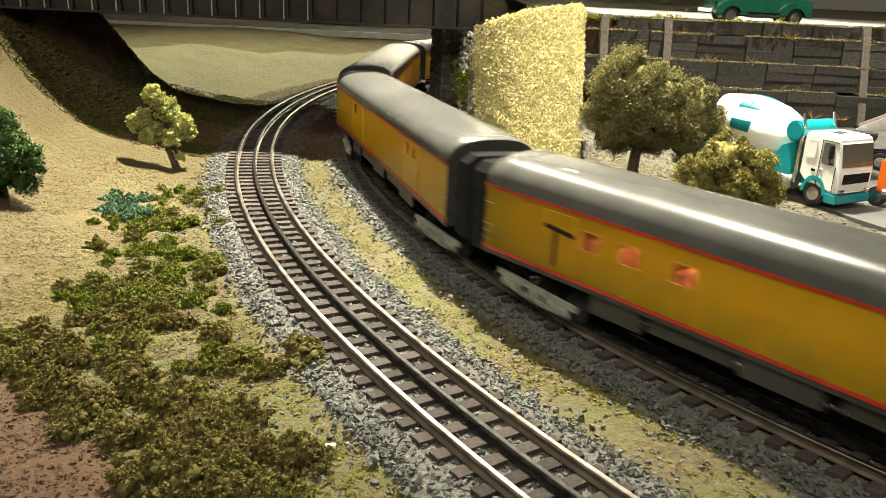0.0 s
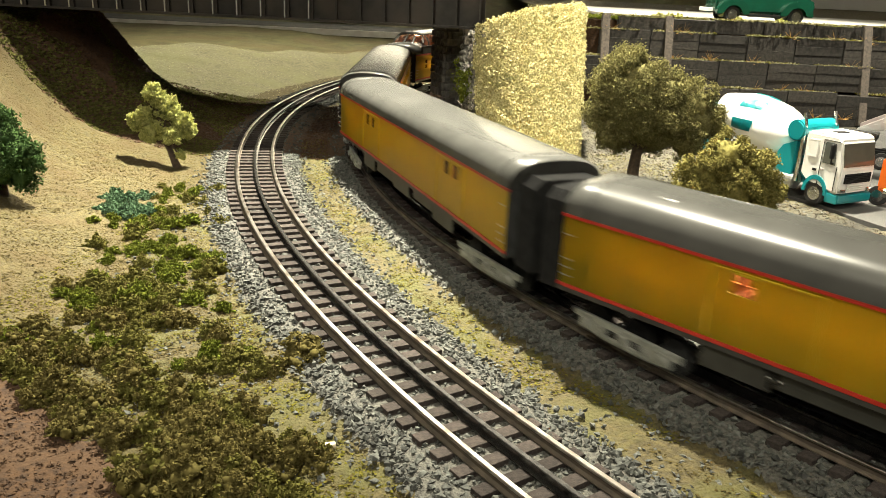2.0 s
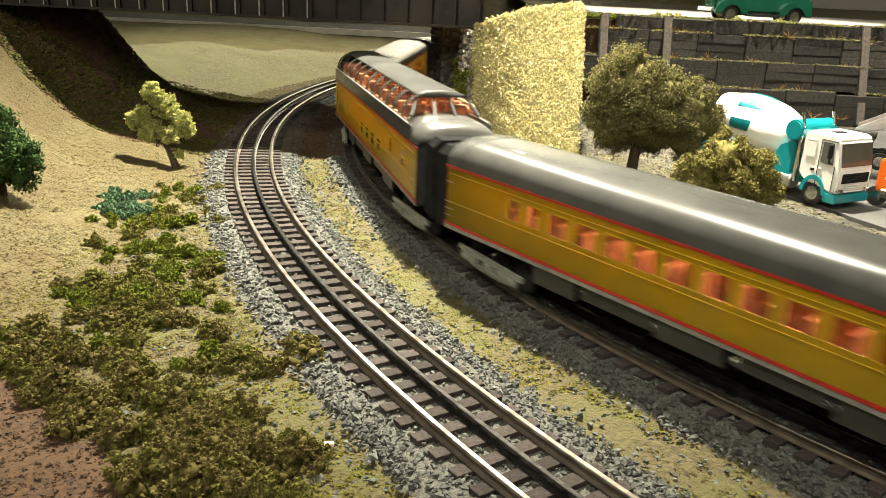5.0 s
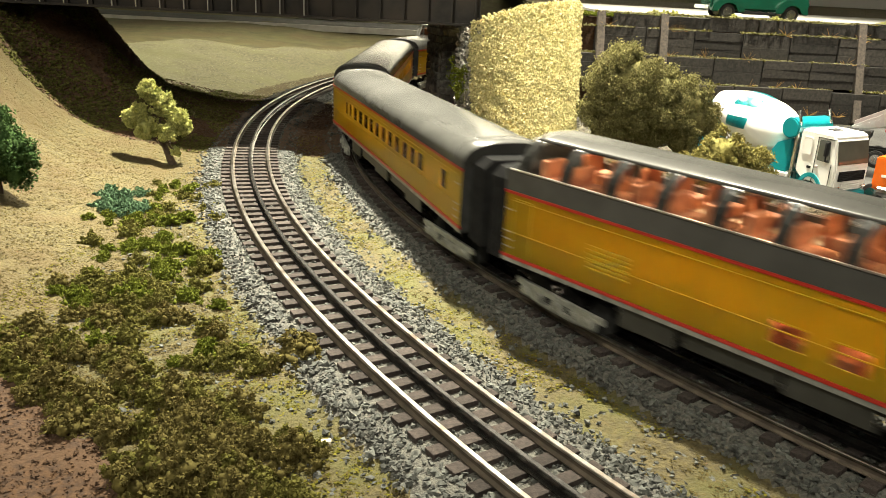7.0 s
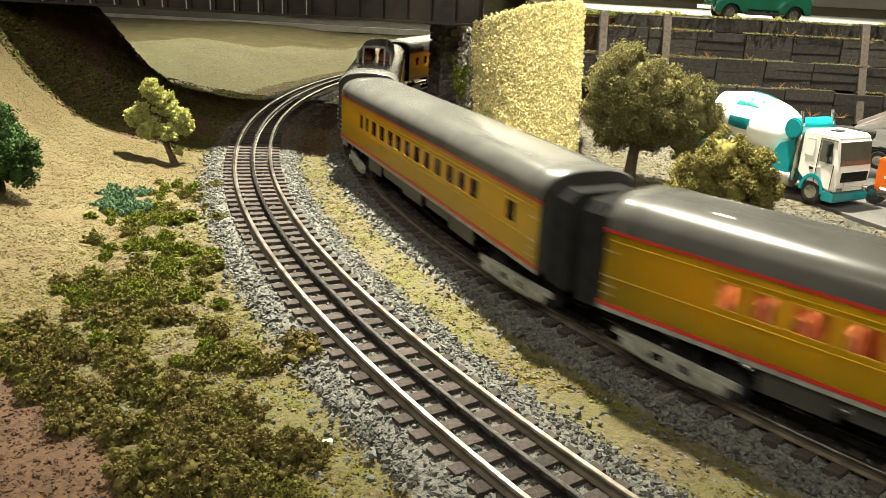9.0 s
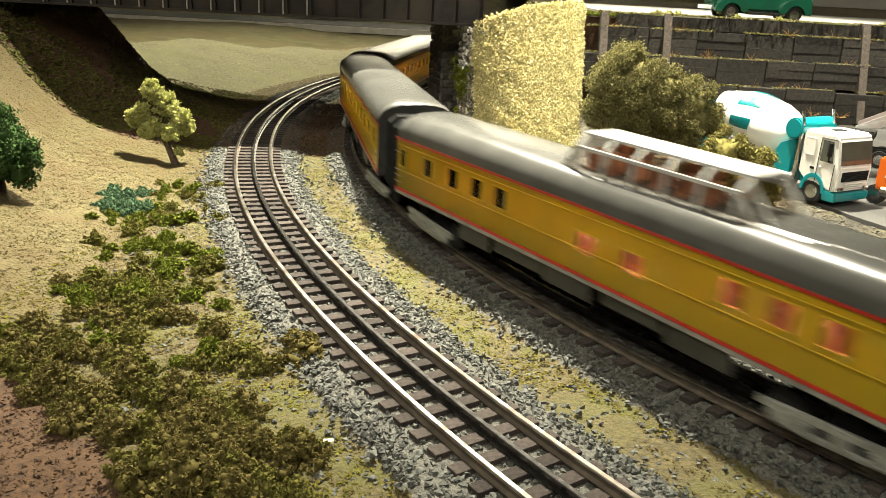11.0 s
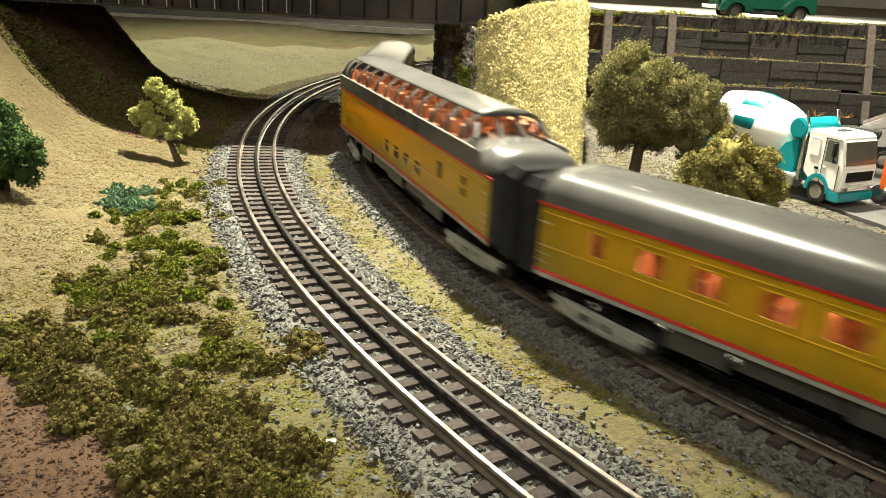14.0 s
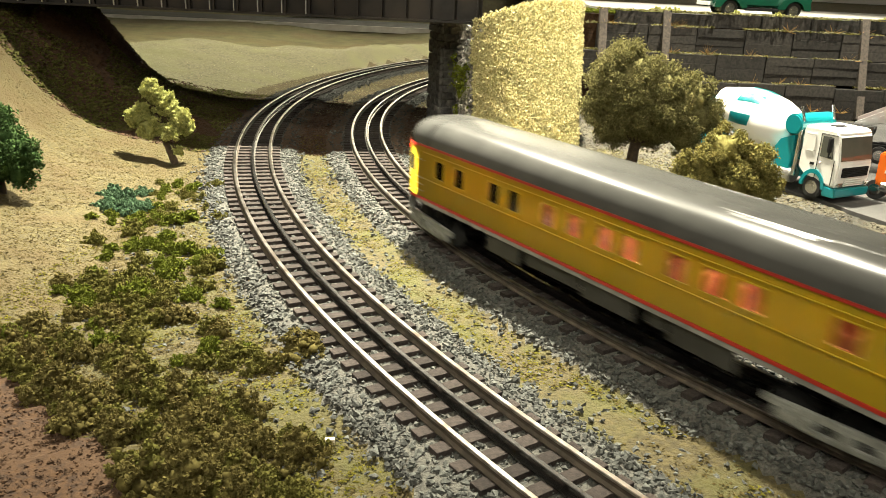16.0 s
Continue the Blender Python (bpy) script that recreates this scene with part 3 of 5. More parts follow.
def big_tree():
    lumps = [((-0.018, -0.004, 0.106), 0.032), ((0.010, 0.004, 0.100), 0.030), ((0.032, 0.0, 0.092), 0.027), ((-0.028, -0.004, 0.084), 0.028),
             ((-0.030, -0.008, 0.064), 0.024), ((-0.006, -0.012, 0.080), 0.030), ((0.022, -0.010, 0.074), 0.028), ((0.0, 0.016, 0.078), 0.034),
             ((0.016, 0.010, 0.060), 0.024), ((-0.014, 0.008, 0.058), 0.023), ((0.056, -0.010, 0.088), 0.024), ((0.062, -0.012, 0.070), 0.025),
             ((0.052, -0.012, 0.054), 0.023), ((0.042, 0.004, 0.078), 0.024)]
    tree = make_tree(41, "broad olive-green tree with a short trunk behind the track", M_L_TREE,
              [(0, 0, -0.002, 0.0095), (0.001, 0, 0.012, 0.0066), (0.002, 0, 0.030, 0.006), (0.004, 0, 0.045, 0.006)], lumps, 130000, 0.00095,
              pose(0.188, 0.80, BASE, 0, 0, 0), puffs=44)
    tree.scale = (0.93, 0.93, 0.97)


big_tree()
make_tree(42, "small pale yellow-green tree leaning beside the bridge's shade", M_L_YELLOW,
          [(0.012, 0, -0.002, 0.0045), (0.006, 0, 0.015, 0.0032), (0.0, 0, 0.03, 0.003)],
          [((-0.006, 0, 0.072), 0.011), ((0.003, 0.004, 0.058), 0.013), ((-0.020, 0, 0.050), 0.011), ((0.018, 0, 0.046), 0.011), ((-0.010, -0.003, 0.036), 0.012),
           ((0.022, 0.002, 0.036), 0.010), ((-0.026, 0.004, 0.042), 0.008), ((0.010, -0.004, 0.030), 0.010), ((0.016, -0.002, 0.012), 0.006)],
          16000, 0.0010, pose(-0.283, 0.770, BASE + 0.002, 0, 0, 10), fill=0.86)
make_tree(43, "dark green rounded tree on the straw hillside", M_L_DARK,
          [(0, 0, -0.004, 0.004), (0.001, 0, 0.012, 0.003), (0.0, 0, 0.024, 0.003)],
          [((0.0, 0, 0.052), 0.017), ((0.016, 0, 0.040), 0.013), ((-0.016, 0, 0.040), 0.015), ((0.004, -0.006, 0.030), 0.013), ((0.018, -0.004, 0.026), 0.010),
           ((-0.02, -0.004, 0.024), 0.013), ((-0.004, 0.006, 0.064), 0.012)],
          16000, 0.0010, pose(-0.340, 0.582, -0.003, 0, 0, 0), fill=1.15)
make_tree(44, "rounded olive shrub tree between the track and the road", M_L_SHRUB,
          [(0, 0, -0.002, 0.004), (0, 0, 0.008, 0.004), (0, 0, 0.016, 0.003)],
          [((-0.006, 0, 0.056), 0.019), ((0.018, 0, 0.042), 0.020), ((-0.022, 0, 0.040), 0.019), ((0.031, -0.002, 0.024), 0.018), ((-0.033, 0, 0.021), 0.018),
           ((0.004, -0.012, 0.026), 0.020), ((-0.008, 0.012, 0.030), 0.02), ((0.014, -0.008, 0.012), 0.017), ((-0.014, -0.008, 0.012), 0.017)],
          50000, 0.00095, pose(0.2490, 0.692, BASE, 0, 0, 0))


# ---- cliff, abutment, upper level ----
UP = 0.140


def build_cliff():
    """Steep turf-covered bank that carries the bridge's end and runs into the wall."""
    base = [(0.048, 1.16), (0.036, 0.93), (0.0275, 0.858), (0.085, 0.822), (0.129, 0.815), (0.137, 0.832), (0.148, 0.93), (0.165, 1.10), (0.185, 1.30)]
    top = [(0.055, 1.20), (0.036, 0.96), (0.0245, 0.872), (0.076, 0.915), (0.140, 0.955), (0.146, 0.952), (0.152, 1.00), (0.170, 1.12), (0.19, 1.30)]
    zt = [0.116, 0.122, 0.136, 0.154, 0.161, 0.160, 0.152, 0.144, 0.139]

    def curve(pts, n):
        t = np.linspace(0, len(pts) - 1, n)
        return np.stack([np.interp(t, range(len(pts)), [p[i] for p in pts]) for i in range(len(pts[0]))], 1)

    n, k = 130, 46
    b, t, z = curve(base, n), curve(top, n), np.interp(np.linspace(0, 8, n), range(9), zt)
    V = np.zeros((k, n, 3))
    for j in range(k):
        u = j / (k - 1)
        V[j, :, :2] = b * (1 - u) + t * u
        V[j, :, 2] = BASE - 0.004 + (z - BASE + 0.004) * (u ** 0.9)
    bulge = 0.007 * fbm(V[..., 0] + V[..., 2], V[..., 1] - V[..., 2], 45, 12) + 0.0035 * fbm(V[..., 0] + V[..., 2], V[..., 1] - V[..., 2], 170, 13)
    V[..., 0] -= bulge * 0.7
    V[..., 1] -= bulge * 0.7
    idx = np.arange(k * n).reshape(k, n)
    F = np.stack([idx[:-1, :-1], idx[:-1, 1:], idx[1:, 1:], idx[1:, :-1]], -1).reshape(-1, 4).tolist()
    V2 = V.reshape(-1, 3)
    F.append(list(idx[-1]))
    ob = mesh_ob("grassy_bank", V2, F, M_CLIFF, smooth=True)
    tagged(ob, "steep bank covered in pale yellow turf beside the bridge", "bank", kind="structure")
    rng = np.random.RandomState(15)
    m = 110000
    a, c = rng.uniform(0, k - 1.01, m), rng.uniform(20, n - 12, m)
    i, j = a.astype(int), c.astype(int)
    fa, fc = (a - i)[:, None], (c - j)[:, None]
    P = V[i, j] * (1 - fa) * (1 - fc) + V[i + 1, j] * fa * (1 - fc) + V[i, j + 1] * (1 - fa) * fc + V[i + 1, j + 1] * fa * fc
    P = P + rng.normal(size=P.shape) * 0.0013
    scatter("bank_turf", P, rng.uniform(0.0008, 0.0015, m), M_CLIFFBITS, "coarse pale straw turf on the steep bank", "ground cover", 1.0, 16, "tet")


build_cliff()


def build_upper():
    xs, ys = np.arange(0.195, 4.0, 0.03), np.arange(1.338, 5.0, 0.03)
    v, f = grid_mesh(xs, ys, lambda X, Y: UP - 0.006 + 0.001 * fbm(X, Y, 50, 3))
    mesh_ob("upper_ground", v, f, M_TURF, smooth=True)
    tagged(bpy.data.objects["upper_ground"], "raised straw turf level behind the timber wall", "ground", kind="structure")
    bm = bmesh.new()
    box(bm, 0.25, 4.0, 1.405, 1.95, UP - 0.004, UP)
    tagged(part("upper_road", bm, M_PALEROAD, None), "pale grey road on the raised level", "road", kind="structure")
    bm = bmesh.new()
    box(bm, 0.19, 4.0, 1.33, 1.36, BASE - 0.01, UP - 0.008)
    tagged(part("earth_bank_core", bm, M_EARTH, None), "earth behind the timber retaining wall", "earth wall", kind="structure")


build_upper()


def build_wall():
    """Black timber retaining wall in stepped rows, leaning back, with uprights."""
    w = thing("timber_retaining_wall", "stepped retaining wall of black-stained timber blocks with weeds", "retaining wall", kind="structure")
    rng = random.Random(8)
    tops = [0.0390, 0.0790, 0.1190, 0.1405]
    rows, lean = len(tops), 0.28
    for r, (z0, z1) in enumerate(zip([-0.014] + tops, tops)):
        y0 = 1.272 + lean * (z0 - BASE)
        x = 0.224 + (0.0, 0.040, 0.006, 0.032)[r] - 0.0765
        while x < 1.15:
            ln = 0.0765 + rng.uniform(-0.002, 0.002)
            boards = 1 if r == 3 else rng.choice((2, 3, 3))
            bh = (z1 - z0) / boards
            bm = bmesh.new()
            slip = rng.uniform(-0.002, 0.002)
            for k in range(boards):
                tilt = pose(x + ln / 2, y0 + slip + rng.uniform(-0.0006, 0.0006), z0 + (k + 0.5) * bh, rng.uniform(-3, 1), 0, rng.uniform(-0.3, 0.3))
                box(bm, -ln / 2 + 0.0007, ln / 2 - 0.0007, 0, 0.03, -bh / 2 + 0.0001, bh / 2 - 0.0001, 0.0004, tilt)
            if x > 0.185:
                ob = part("block", bm, M_TIMBER, w)
                ob.matrix_local = pose(0, 0, rng.uniform(-0.0012, 0.0006)) @ Matrix.Rotation(rng.uniform(-0.004, 0.004), 4, "Y")
            else:
                bm.free()
            x += ln
    for x in (0.236, 0.336, 0.649, 0.96):
        bm = bmesh.new()
        box(bm, -0.0062, 0.0062, -0.008, 0.004, -0.078, 0.078, 0.0008, pose(x, 1.289, BASE + 0.078, -15.6, 0, 0))
        part("post", bm, M_POST, w, "weathered brown timber upright")
    rngn = np.random.RandomState(4)
    P = []
    for z in tops:
        n = 3600
        X = rngn.uniform(0.19, 1.1, n)
        X = X[fbm(X, X * 0 + 9 * z, 60, 2) > -0.3]
        P.append(np.stack([X, 1.272 + lean * (z - BASE) - 0.010 + rngn.uniform(-0.003, 0.010, len(X)), z + 0.0004 + np.abs(rngn.normal(size=len(X))) * 0.0012], 1))
    P = np.concatenate(P)
    half = rngn.uniform(size=len(P)) < 0.45
    scatter("ledge_weeds", P[half], rngn.uniform(0.0007, 0.0017, half.sum()), M_YGBITS, "yellow-green weeds along the ledges of the timber wall", "weeds", 0.8, 6, "tet")
    scatter("ledge_straw", P[~half], rngn.uniform(0.0007, 0.0017, (~half).sum()), M_BANKBITS, "pale dry scatter along the ledges of the timber wall", "weeds", 0.8, 7, "tet")
    V, F = [], []
    spots = [(0.345, 2), (0.348, 1), (0.405, 1), (0.472, 1), (0.478, 0), (0.52, 0), (0.555, 0), (0.60, 2), (0.628, 1), (0.648, 2), (0.575, -1), (0.62, -1), (0.70, 0), (0.74, 2), (0.36, 2), (0.245, 2), (0.53, 2)]
    for x, r in spots:
        z = tops[r] if r >= 0 else BASE + 0.012
        o = Vector((x, 1.266 + lean * (z - BASE), z))
        for _ in range(11):
            d = Vector((rng.uniform(-1, 1), rng.uniform(-0.6, 0), rng.uniform(-0.15, 0.9))).normalized() * rng.uniform(0.008, 0.021)
            q = Vector((0.0004, 0, 0.0003))
            i = len(V)
            V += [o - q, o + q, o + d + Vector((0, -0.0006, 0)), o + d * 0.5 + Vector((0, 0, -0.0008))]
            F += [(i, i + 1, i + 2), (i, i + 2, i + 3), (i + 1, i + 3, i + 2)]
    ob = mesh_ob("dry_weeds", V, F, M_DRYSTEM)
    tagged(ob, "dry straw weeds sprouting from the timber wall", "weeds", kind="stuff")


build_wall()


# ---- bridge ----
def build_bridge():
    b = thing("girder_bridge", "dark plate girder bridge spanning both tracks", "bridge")
    x0, x1 = -0.75, 0.030
    zb = 0.1335
    for y in (0.878, 1.265):
        bm = bmesh.new()
        box(bm, x0, x1, y, y + 0.003, zb, zb + 0.058)
        part("girder_web", bm, M_GIRDER, b)
        bm = bmesh.new()
        box(bm, x0, x1, y - 0.006, y + 0.009, zb - 0.0025, zb, 0.0004)
        part("flange", bm, M_GIRDER, b)
        bm = bmesh.new()
        box(bm, x0, x1, y - 0.006, y + 0.009, zb + 0.058, zb + 0.0605, 0.0004)
        part("flange", bm, M_GIRDER, b)
        first = None
        x = x0 + 0.01
        while x < x1:
            if first is None:
                bm = bmesh.new()
                box(bm, -0.0009, 0.0009, -0.0045, 0, 0, 0.058)
                first = part("stiffener", bm, M_GIRDER, b)
                first.matrix_local = pose(x, y, zb)
            else:
                share(first, b, pose(x, y, zb))
            x += 0.0255
    first = None
    for k in range(17):
        m = pose(-0.565 + 0.0255 * k, 0.8725, zb)
        if first is None:
            bm = bmesh.new()
            box(bm, -0.0006, 0.0006, -0.0006, 0.0006, 0, 0.034)
            first = part("railing_post", bm, M_SILVER, b, "pale metal railing post")
            first.matrix_local = m
        else:
            share(first, b, m)
    bm = bmesh.new()
    box(bm, x0, x1, 0.881, 1.265, zb + 0.012, zb + 0.018)
    part("deck", bm, M_GIRDER, b)


build_bridge()


def stone_block_mesh(seed, sx, sy, sz, rough=0.0016):
    bm = bmesh.new()
    box(bm, -sx / 2, sx / 2, -sy / 2, sy / 2, -sz / 2, sz / 2, 0.0012)
    for v in bm.verts:
        v.co += Vector((noise.noise(v.co * 300 + Vector((seed, 0, 0))), noise.noise(v.co * 300 + Vector((0, seed, 4))), noise.noise(v.co * 300 + Vector((9, 2, seed))))) * rough
    return bm


def build_pier(name, label, x, y, wx, wy, z0, z1, mat, turn, rows, cols, rough=0.0016):
    p = thing(name, label, "bridge pier", pose(x, y, 0, 0, 0, turn), kind="")
    bm = bmesh.new()
    box(bm, -wx / 2 + 0.002, wx / 2 - 0.002, -wy / 2 + 0.002, wy / 2 - 0.002, z0, z1)
    part("core", bm, mat, p)
    h = (z1 - z0) / rows
    rng = random.Random(len(name))
    for r in range(rows):
        z = z0 + (r + 0.5) * h
        cw = wx / cols
        for c in range(cols + 1):
            a = -wx / 2 + (c - (0.5 if r % 2 else 0)) * cw
            lo, hi = max(a, -wx / 2), min(a + cw, wx / 2)
            if hi - lo < 0.003:
                continue
            ob = part("stone", stone_block_mesh(rng.random() * 50, hi - lo - 0.0008, 0.006, h - 0.0008, rough), mat, p)
            ob.matrix_local = pose((lo + hi) / 2, -wy / 2, z)
        for side in (-1, 1):
            n = 3
            for c in range(n):
                cw2 = wy / n
                ob = part("stone", stone_block_mesh(rng.random() * 50, 0.006, cw2 - 0.0008, h - 0.0008, rough), mat, p)
                ob.matrix_local = pose(side * wx / 2, -wy / 2 + (c + 0.5) * cw2, z)
    return p


build_pier("bridge_pier", "dark grey cut-stone pier under the girder bridge", 0.0005, 0.985, 0.040, 0.05, BASE, 0.131, M_STONE, 18, 17, 3)
build_pier("rock_abutment", "pale rough rock face at the end of the turf bank", 0.0215, 0.888, 0.016, 0.03, BASE, 0.130, M_STONE_PALE, 20, 20, 3, 0.0042)


def build_ivy():
    rng = np.random.RandomState(71)
    n = 1500
    z = rng.uniform(0.0, 0.10, n)
    P = np.stack([0.010 + 0.005 * rng.normal(size=n) * (0.4 + z * 6), 0.868 + 0.002 * rng.normal(size=n), z], 1)
    P = P[fbm(P[:, 0] * 3, P[:, 2], 120, 4) > -0.05]
    scatter("ivy", P, rng.uniform(0.0007, 0.0018, len(P)), M_L_GREEN, "green creeper between the pier and the rock face", "creeper", 1.0, 72, "tet")


build_ivy()


# ---- lower road, yard ----
def build_road():
    bm = bmesh.new()
    pts = [(0.335, 1.02), (0.322, 0.86), (0.338, 0.775), (0.360, 0.741), (0.371, 0.704), (0.389, 0.665), (0.45, 0.585), (0.60, 0.40), (1.6, 0.2), (1.9, 1.22), (0.45, 1.24)]
    f = bm.faces.new([bm.verts.new((x, y, BASE + 0.003)) for x, y in pts])
    r = bmesh.ops.extrude_face_region(bm, geom=[f])
    for v in r["geom"]:
        if isinstance(v, bmesh.types.BMVert):
            v.co.z -= 0.008
    tagged(part("yard_road", bm, M_ROAD, None), "grey asphalt yard with the lorries", "road", kind="structure")
    ground_bits("roadside_gravel", ((0.06, 0.62), (0.30, 1.2), lambda X, Y: (X > 0.14 + 0.2 * (0.9 - Y).clip(0)) & (X < 0.33 + 0.5 * (0.78 - Y).clip(0))), 60000, M_GRAVEL, "fine pale gravel between road and track", 0.0012, 61, "stone")


M_GRAVEL = material("pale_gravel", (0.085, 0.073, 0.052), (0.046, 0.039, 0.028), 0.95, scale=300, island=0.4)
build_road()


# ---- the train ----
HW = 0.031            # half the body's width
XR, XF = -0.200, 0.190  # body's rear and front
Z_SK, Z_SILL, Z_EAVE, Z_TOP = 0.0135, 0.0270, 0.0668, 0.0835
PITCH, PIVOT = 0.4296, 0.1547
M_SEAT = material("tan_seats", (0.50, 0.22, 0.11), (0.22, 0.075, 0.04), 0.8, scale=120, island=0.3)
M_SALOON = material("saloon_lining", (0.50, 0.34, 0.20), (0.42, 0.28, 0.16), 0.8, scale=60)
M_STRIP = glow("saloon_light", (1.0, 0.60, 0.30), 50.0)
M_DOMESTRIP = glow("dome_light", (1.0, 0.68, 0.38), 30.0)
M_PANE = glass("clear_pane", (0.92, 0.86, 0.80), 0.1)
M_TAIL = glow("red_marker_light", (1.0, 0.05, 0.02), 3.0)


def side_wall(bm, x0, x1, z0, z1, y, wins, th=0.0011):
    """A side plate in one skin with real window openings. wins: (x, z, width, height)."""
    xs = sorted({round(x, 5) for x in (x0, x1, *[w[0] - w[2] / 2 for w in wins], *[w[0] + w[2] / 2 for w in wins])})
    zs = sorted({round(z, 5) for z in (z0, z1, *[w[1] - w[3] / 2 for w in wins], *[w[1] + w[3] / 2 for w in wins])})
    vs = {}

    def at(x, z):
        if (x, z) not in vs:
            vs[x, z] = bm.verts.new((x, y, z))
        return vs[x, z]

    for a, b in zip(xs, xs[1:]):
        for c, d in zip(zs, zs[1:]):
            if not any(abs((a + b) / 2 - w[0]) < w[2] / 2 and abs((c + d) / 2 - w[1]) < w[3] / 2 for w in wins):
                bm.faces.new((at(a, c), at(b, c), at(b, d), at(a, d)))
    bmesh.ops.solidify(bm, geom=bm.faces[:], thickness=th)
    return bm


def roof_section(x, top, hw, z0, n=16, power=2.6):
    pts = []
    for i in range(n + 1):
        a = math.pi * i / n
        cy, cz = math.cos(a), math.sin(a)
        pts.append((x, hw * math.copysign(abs(cy) ** (2 / power), cy), z0 + (top - z0) * abs(cz) ** (2 / power)))
    return pts


def bogie(parent):
    b = new("bogie")
    b.parent = parent
    b.empty_display_size = 0.005
    for y in (-0.0262, 0.0262):
        bm = bmesh.new()
        s = 1 if y > 0 else -1
        box(bm, -0.036, 0.036, y - 0.0012, y + 0.0012, 0.0105, 0.0140, 0.0006)
        box(bm, -0.016, 0.016, y - 0.0012, y + 0.0012, 0.0035, 0.0060, 0.0006)
        for x in (-0.026, 0.0, 0.026):
            box(bm, x - 0.0045, x + 0.0045, y - 0.0018, y + 0.0018, 0.0055, 0.0125, 0.0008)
            tube(bm, 0.0026, 0.0040, pose(x, y + s * 0.0018, 0.009, 90), seg=12)
        for x0, x1 in ((-0.022, -0.012), (0.012, 0.022)):
            box(bm, x0, x1, y - 0.0009, y + 0.0009, 0.0042, 0.0118, 0.0004, Matrix.Translation((0, 0, 0)))
        for x in (-0.013, 0.013):
            for k in range(4):
                tube(bm, 0.0021, 0.0009, pose(x, y + s * 0.0012, 0.0060 + 0.0014 * k), seg=10)
        part("side_frame", bm, M_TRUCK, b, "silver-grey bogie side frame")
    bm = bmesh.new()
    box(bm, -0.006, 0.006, -0.025, 0.025, 0.006, 0.0125, 0.0008)
    part("bolster", bm, M_BLACK, b)
    for x in (-0.026, 0.0, 0.026):
        bm = bmesh.new()
        for y in (-0.0172, 0.0172):
            tube(bm, 0.0088, 0.0030, pose(x, y, 0.0088, 90), seg=24)
            tube(bm, 0.0098, 0.0010, pose(x, y - math.copysign(0.0016, y), 0.0092, 90), seg=24)
        tube(bm, 0.0016, 0.040, pose(x, 0, 0.0088, 90), seg=8)
        part("wheelset", bm, M_DARKGREY, b, "dark steel wheelset")
    return b


def end_fittings(car, x, s, roof_top, closed=True):
    bm = bmesh.new()
    box(bm, min(x, x - s * 0.0012), max(x, x - s * 0.0012), -HW + 0.0006, HW - 0.0006, Z_SILL - 0.002, Z_EAVE + 0.004)
    part("end_wall", bm, M_DARKGREY, car, "dark grey car end")
    secs = []
    for i in range(9):
        a, w, t = x + s * (0.0008 + 0.0022 * i), 0.0238 - 0.0014 * (i % 2), Z_EAVE + 0.0085 - 0.0014 * (i % 2)
        secs.append([(a, -w, Z_SILL - 0.006), (a, w, Z_SILL - 0.006), (a, w, t - 0.005), (a, w - 0.006, t), (a, -w + 0.006, t), (a, -w, t - 0.005)])
    bm = loft(secs, close=True)
    part("diaphragm", bm, M_BLACK, car, "black folded gangway diaphragm")
    bm = bmesh.new()
    a, c = x - s * 0.004, x + s * 0.0155
    box(bm, min(a, c), max(a, c), -0.0035, 0.0035, 0.0085, 0.0125, 0.001)
    part("coupler", bm, M_BLACK, car)


